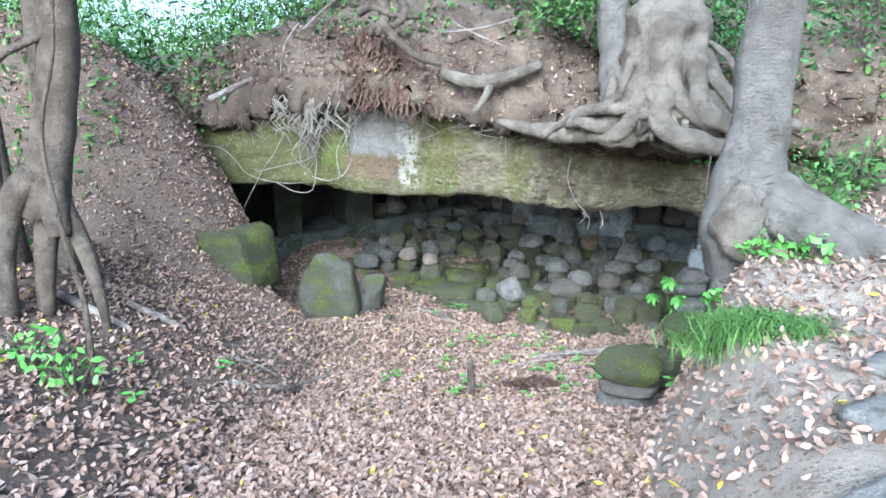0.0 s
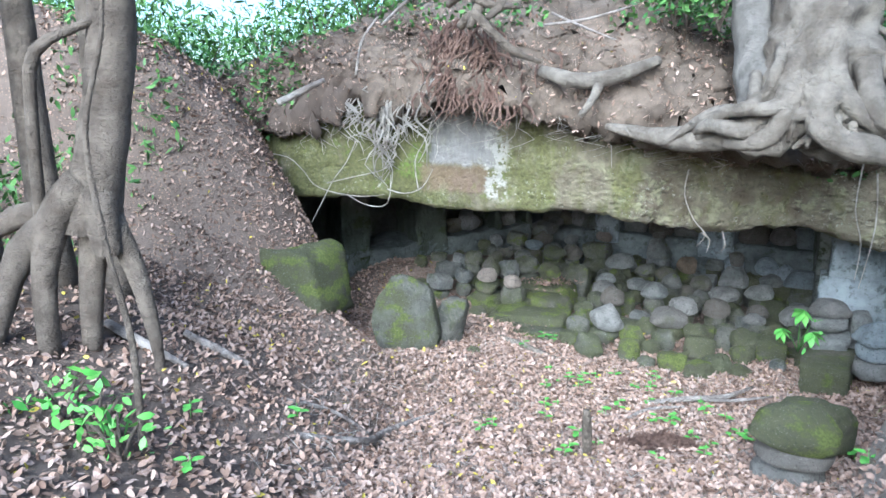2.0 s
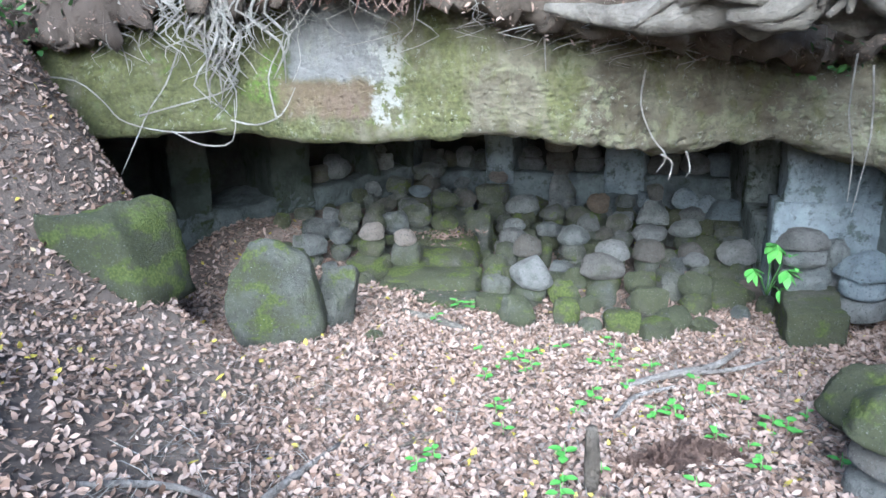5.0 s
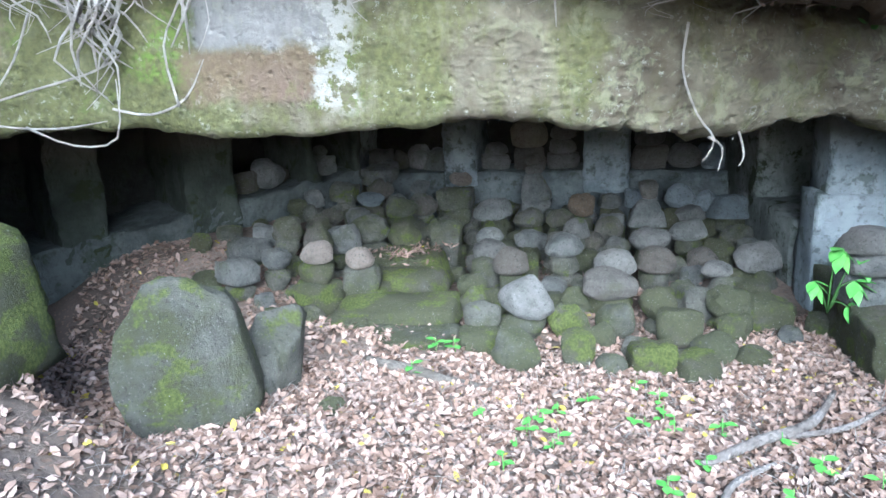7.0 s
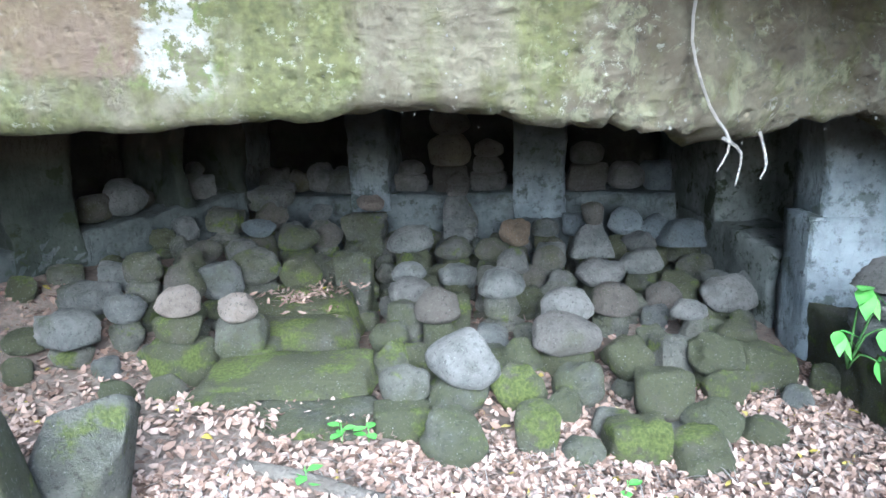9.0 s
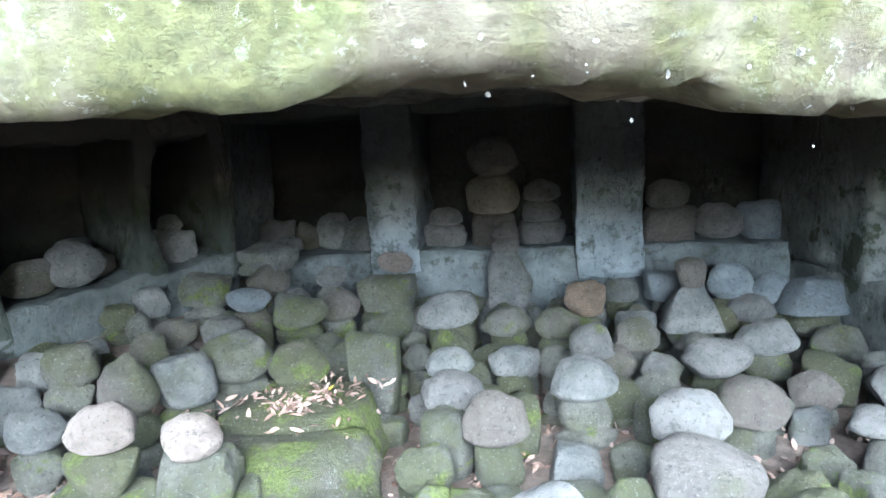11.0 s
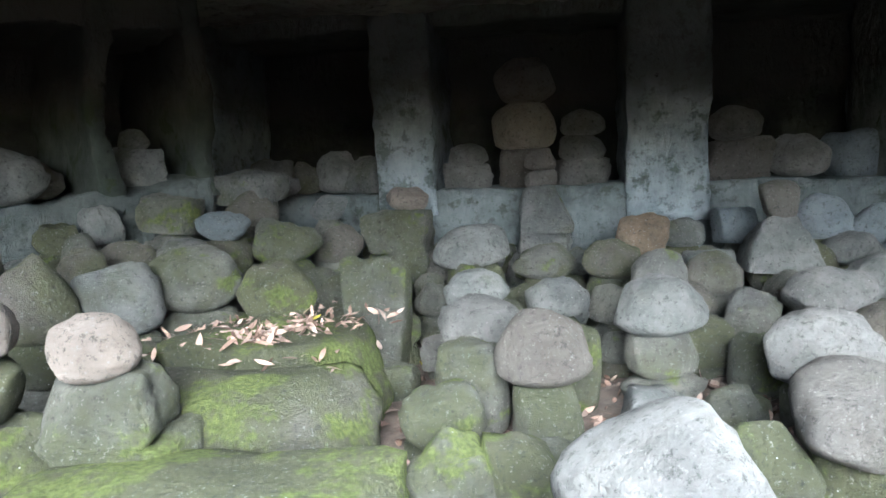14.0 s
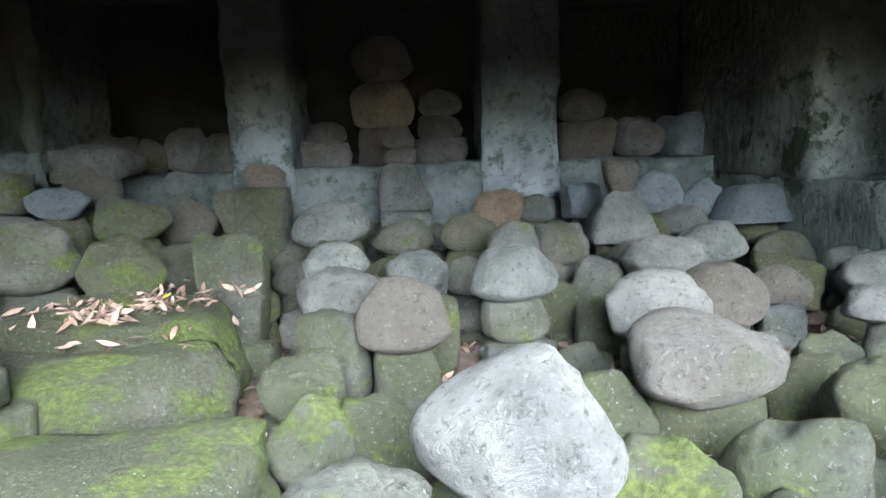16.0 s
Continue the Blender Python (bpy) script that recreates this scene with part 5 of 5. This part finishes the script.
def on_ground(name, pts, r, material, label, category, lift=0.5):
    out = [(x, y, ground_z(x, y) + r * lift + dz) for x, y, dz in pts]
    ob = part(name, tube(out, [r * 0.85] + [r] * (len(out) - 2) + [r * 0.55], 10, 0.3, None, 5), material)
    return tagged(ob, label, category)


on_ground("pole", [(-3.79, 6.3, 0.03), (-3.4, 6.15, 0.02), (-2.98, 6.0, 0.02)], 0.045, M_DEAD, "straight dead pole lying on the bank", "pole")
on_ground("pole", [(-3.31, 6.71, 0.02), (-3.0, 6.65, 0.02), (-2.68, 6.59, 0.02)], 0.04, M_DEAD, "straight pale pole lying on the bank", "pole")
on_ground("branch", [(-2.0, 5.75, 0.02), (-1.6, 6.3, 0.04), (-1.5, 6.8, 0.03), (-1.1, 7.5, 0.02)], 0.03, M_DEAD, "crooked dead branch on the dry leaves", "branch")
on_ground("branch", [(-2.3, 6.25, 0.01), (-1.9, 6.5, 0.03), (-1.5, 6.55, 0.01)], 0.018, M_DEAD, "thin dead branch on the dry leaves", "branch")
on_ground("branch", [(-0.9, 7.2, 0.02), (-0.5, 7.5, 0.03), (-0.2, 7.6, 0.02)], 0.015, M_BARK_BROWN, "dark twig on the dry leaves", "branch")
on_ground("branch", [(1.15, 8.05, 0.03), (1.6, 8.15, 0.05), (2.0, 8.2, 0.08), (2.4, 8.45, 0.12)], 0.03, M_DEAD, "pale weathered root lying on the leaves", "branch")
on_ground("branch", [(1.8, 8.15, 0.05), (2.1, 8.05, 0.10), (2.5, 8.15, 0.14)], 0.018, M_DEAD, "pale forked root on the leaves", "branch")
on_ground("branch", [(0.8, 7.4, 0.02), (1.1, 7.75, 0.03), (1.5, 7.9, 0.04)], 0.022, M_DEAD, "brown dead branch on the leaves", "branch")
on_ground("log", [(-0.4, 10.2, 0.0), (-0.1, 9.95, 0.01), (0.15, 9.72, 0.01), (0.42, 9.55, 0.0)], 0.045, M_ROOT, "rotten pale log half buried in leaves", "log")
stump = on_ground("stump", [(0.30, 6.55, 0.0), (0.29, 6.52, 0.2), (0.27, 6.5, 0.42)], 0.05, M_BARK_BROWN, "thin rotten stake standing in the leaves", "stump")
n = 900
spots = np.stack([rng.normal(0.95, 0.24, n), rng.normal(6.75, 0.10, n), np.zeros(n)], 1)
spots[:, 2] = [ground_z(a, b) + 0.14 * math.exp(-((a - 0.95) / 0.3) ** 2 - ((b - 6.75) / 0.12) ** 2) * rng.uniform(0.3, 1) for a, b in spots[:, :2]]
tagged(leaf_cloud("bark_heap", spots, rng.uniform(0.05, 0.14, n), 0.8, M_RED, rng, 0.7), "heap of dark rotten bark on the leaves", "bark", kind="stuff")
n = 3200
spots = np.stack([rng.uniform(-2.2, 3.2, n), rng.uniform(5.0, 10.2, n), np.zeros(n)], 1)
spots[:, 2] = [ground_z(a, b) + 0.03 for a, b in spots[:, :2]]
tagged(leaf_cloud("twigs", spots, rng.uniform(0.10, 0.34, n), 0.16, M_FINE, rng, 0.055), "thin dry twigs scattered over the leaves", "twigs", kind="stuff")
# pale flakes and lichen scabs on the bare rock
pts = [v for v in FACE if 0.4 < v.x < 4.0 and v.y < lerp_table(v.x, FACE_Y) + 0.15 and v.z < 2.6]
w = np.array([math.exp(-(v.z - lerp_table(v.x, LIP_Z)) / 0.35) * (0.3 + abs(noise.noise(v * 2.0))) for v in pts])
pick = rng.choice(len(pts), 420, p=w / w.sum())
spots = np.array([pts[i] for i in pick]) + rng.normal(0, 0.03, (420, 3)) * np.array((1, 0.25, 1)) + np.array((0, -0.012, 0))
M_SCAB = make_tuff("pale lichen scab", (0.30, 0.295, 0.255), (0.46, 0.45, 0.40))
tagged(leaf_cloud("rock_flakes", spots, 0.007 + 0.018 * rng.uniform(0, 1, 420) ** 2.5, 1.1, M_SCAB, rng, 1.6), "pale flakes and lichen on the rock edge", "flakes", kind="stuff")
sprig = thing("sapling", "thin bare brown sapling leaning on the bank", "sapling")
part("stem", tube([(-2.72, 4.75, ground_z(-2.72, 4.75) - 0.05), (-2.78, 4.85, 1.7), (-2.95, 4.95, 2.3), (-3.05, 5.0, 3.0), (-2.95, 5.1, 3.6), (-2.9, 5.1, 4.2)], [0.025, 0.022, 0.02, 0.018, 0.014, 0.01], 8, 0.15, None, 4), M_BARK_BROWN, sprig)

# ---- small green plants ----


def blade_leaf(bm, base, way, length, width, droop, lobes=0):
    """One broad leaf from base along way."""
    way = Vector(way).normalized()
    side = way.cross(Vector((0, 0, 1))).normalized()
    pts = []
    for t, k in ((0.0, 0.05), (0.25, 0.8), (0.5, 1.0), (0.75, 0.65), (1.0, 0.03)):
        c = Vector(base) + way * length * t + Vector((0, 0, -droop * t * t))
        pts.append((bm.verts.new(c - side * width * k / 2), bm.verts.new(c + Vector((0, 0, -0.08 * width))), bm.verts.new(c + side * width * k / 2)))
    for a, b in zip(pts, pts[1:]):
        bm.faces.new((a[0], a[1], b[1], b[0]))
        bm.faces.new((a[1], a[2], b[2], b[1]))


def seedling(x, y, size, count, label, z=None):
    ob = thing("seedling", label, "seedling", "seedlings in the leaf litter")
    z = ground_z(x, y) if z is None else z
    for k in range(count):
        a = k * 2.4 + x * 7
        bm = bmesh.new()
        blade_leaf(bm, (0.012 * math.cos(a), 0.012 * math.sin(a), 0.05 + 0.02 * k), (math.cos(a), math.sin(a), 0.25), size, size * 0.7, size * 0.25)
        part("leaf", bm, M_BRIGHT, ob)
    part("stem", tube([(0, 0, -0.02), (0.004, 0, 0.05), (0, 0.004, 0.06 + 0.02 * count)], [0.003, 0.003, 0.002], 5, 0, None, 1), M_BRIGHT, ob)
    ob.matrix_world = pose(x, y, z, 0, 0, 0)
    return ob


for k in range(46):
    x, y = rnd.gauss(0.9, 0.75), rnd.uniform(6.4, 9.3)
    seedling(x, y, rnd.uniform(0.05, 0.095), rnd.randint(2, 4), "small bright green seedling in the dry leaves")
for x, y in ((-2.35, 4.6), (-2.1, 6.0), (-2.7, 5.4), (1.75, 6.9), (2.0, 5.4), (0.2, 10.35), (0.35, 10.3), (-0.1, 9.9)):
    seedling(x, y, 0.09, 4, "bright green seedling at the edge of the leaves")


def lobed_plant(x, y, z, label):
    ob = thing("maple_sapling", label, "sapling")
    for k, (dx, dy, dz, s) in enumerate(((0.0, -0.02, 0.30, 0.24), (0.16, -0.04, 0.24, 0.22), (-0.18, -0.05, 0.14, 0.18), (0.06, -0.08, 0.12, 0.22), (0.24, 0.0, 0.16, 0.2), (0.02, -0.08, -0.02, 0.18))):
        bm = bmesh.new()
        for a in (-1.25, -0.62, 0.0, 0.62, 1.25):
            turn = a + k * 0.35 - 0.6
            blade_leaf(bm, (dx, dy, dz), (math.sin(turn), -0.45, -math.cos(turn) * 0.8), s * (0.62 - 0.12 * abs(a)), s * 0.30, 0.02)
        part("leaf", bm, M_BRIGHT, ob)
        part("stem", tube([(0.02, 0.05, -0.1), (dx * 0.5, dy * 0.5 + 0.03, dz * 0.6), (dx, dy, dz)], [0.006, 0.005, 0.003], 5, 0, None, 2), M_GREEN, ob)
    ob.matrix_world = pose(x, y, z, 0, 0, 0) @ Matrix.Scale(1.45, 4)
    return ob


lobed_plant(3.30, 9.45, 0.34, "bright green sapling with lobed leaves on the ledge")


def grass_tuft(x, y, count, length, label):
    ob = tagged(new("grass_tuft"), label, "grass")
    bm = bmesh.new()
    for k in range(count):
        a, l = rnd.uniform(0, 2 * math.pi), length * rnd.uniform(0.55, 1.1)
        b = Vector((rnd.gauss(0, 0.12), rnd.gauss(0, 0.10), 0))
        way = Vector((math.cos(a), math.sin(a), 0))
        side = Vector((-way.y, way.x, 0)) * 0.005
        prev = None
        for t in (0, 0.3, 0.6, 0.85, 1.0):
            c = b + way * l * 0.75 * t + Vector((0, 0, l * (1.15 * t - 1.25 * t * t)))
            w = side * (1 - t * 0.9)
            now = (bm.verts.new(c - w), bm.verts.new(c + w))
            if prev:
                bm.faces.new((prev[0], prev[1], now[1], now[0]))
            prev = now
    part("grass", bm, M_GRASS, ob)
    ob.matrix_world = pose(x, y, ground_z(x, y) - 0.01, 0, 0, 0)
    return ob


for x, y, n, l in ((1.80, 3.70, 520, 0.42), (1.72, 3.85, 320, 0.36), (1.98, 3.62, 360, 0.38)):
    grass_tuft(x, y, n, l, "drooping tuft of dark green grass on the bank")
for x, y, r, n in ((2.55, 5.15, 0.14, 60), (2.85, 5.0, 0.14, 60), (2.3, 5.35, 0.1, 40)):
    shrub(x, y, ground_z(x, y), r, n, M_BRIGHT, "low pale green creeper on the bank", "creeper")

# ---- flat stepping slabs on the path ----
for x, y, w, d, turn in ((2.02, 2.36, 0.62, 0.5, 25), (2.44, 2.9, 0.66, 0.5, 32), (1.62, 1.72, 0.66, 0.54, 20)):
    bm = stone_mesh(w, d, 0.10, int(x * 100), "slab", 0.25)
    ob = part("stepping_slab", bm, M_CONCRETE)
    ob.matrix_world = pose(x, y, ground_z(x, y) - 0.03, 0, 0, turn)
    tagged(ob, "pale worn stepping slab set in the path", "paving slab", "stepping slabs")
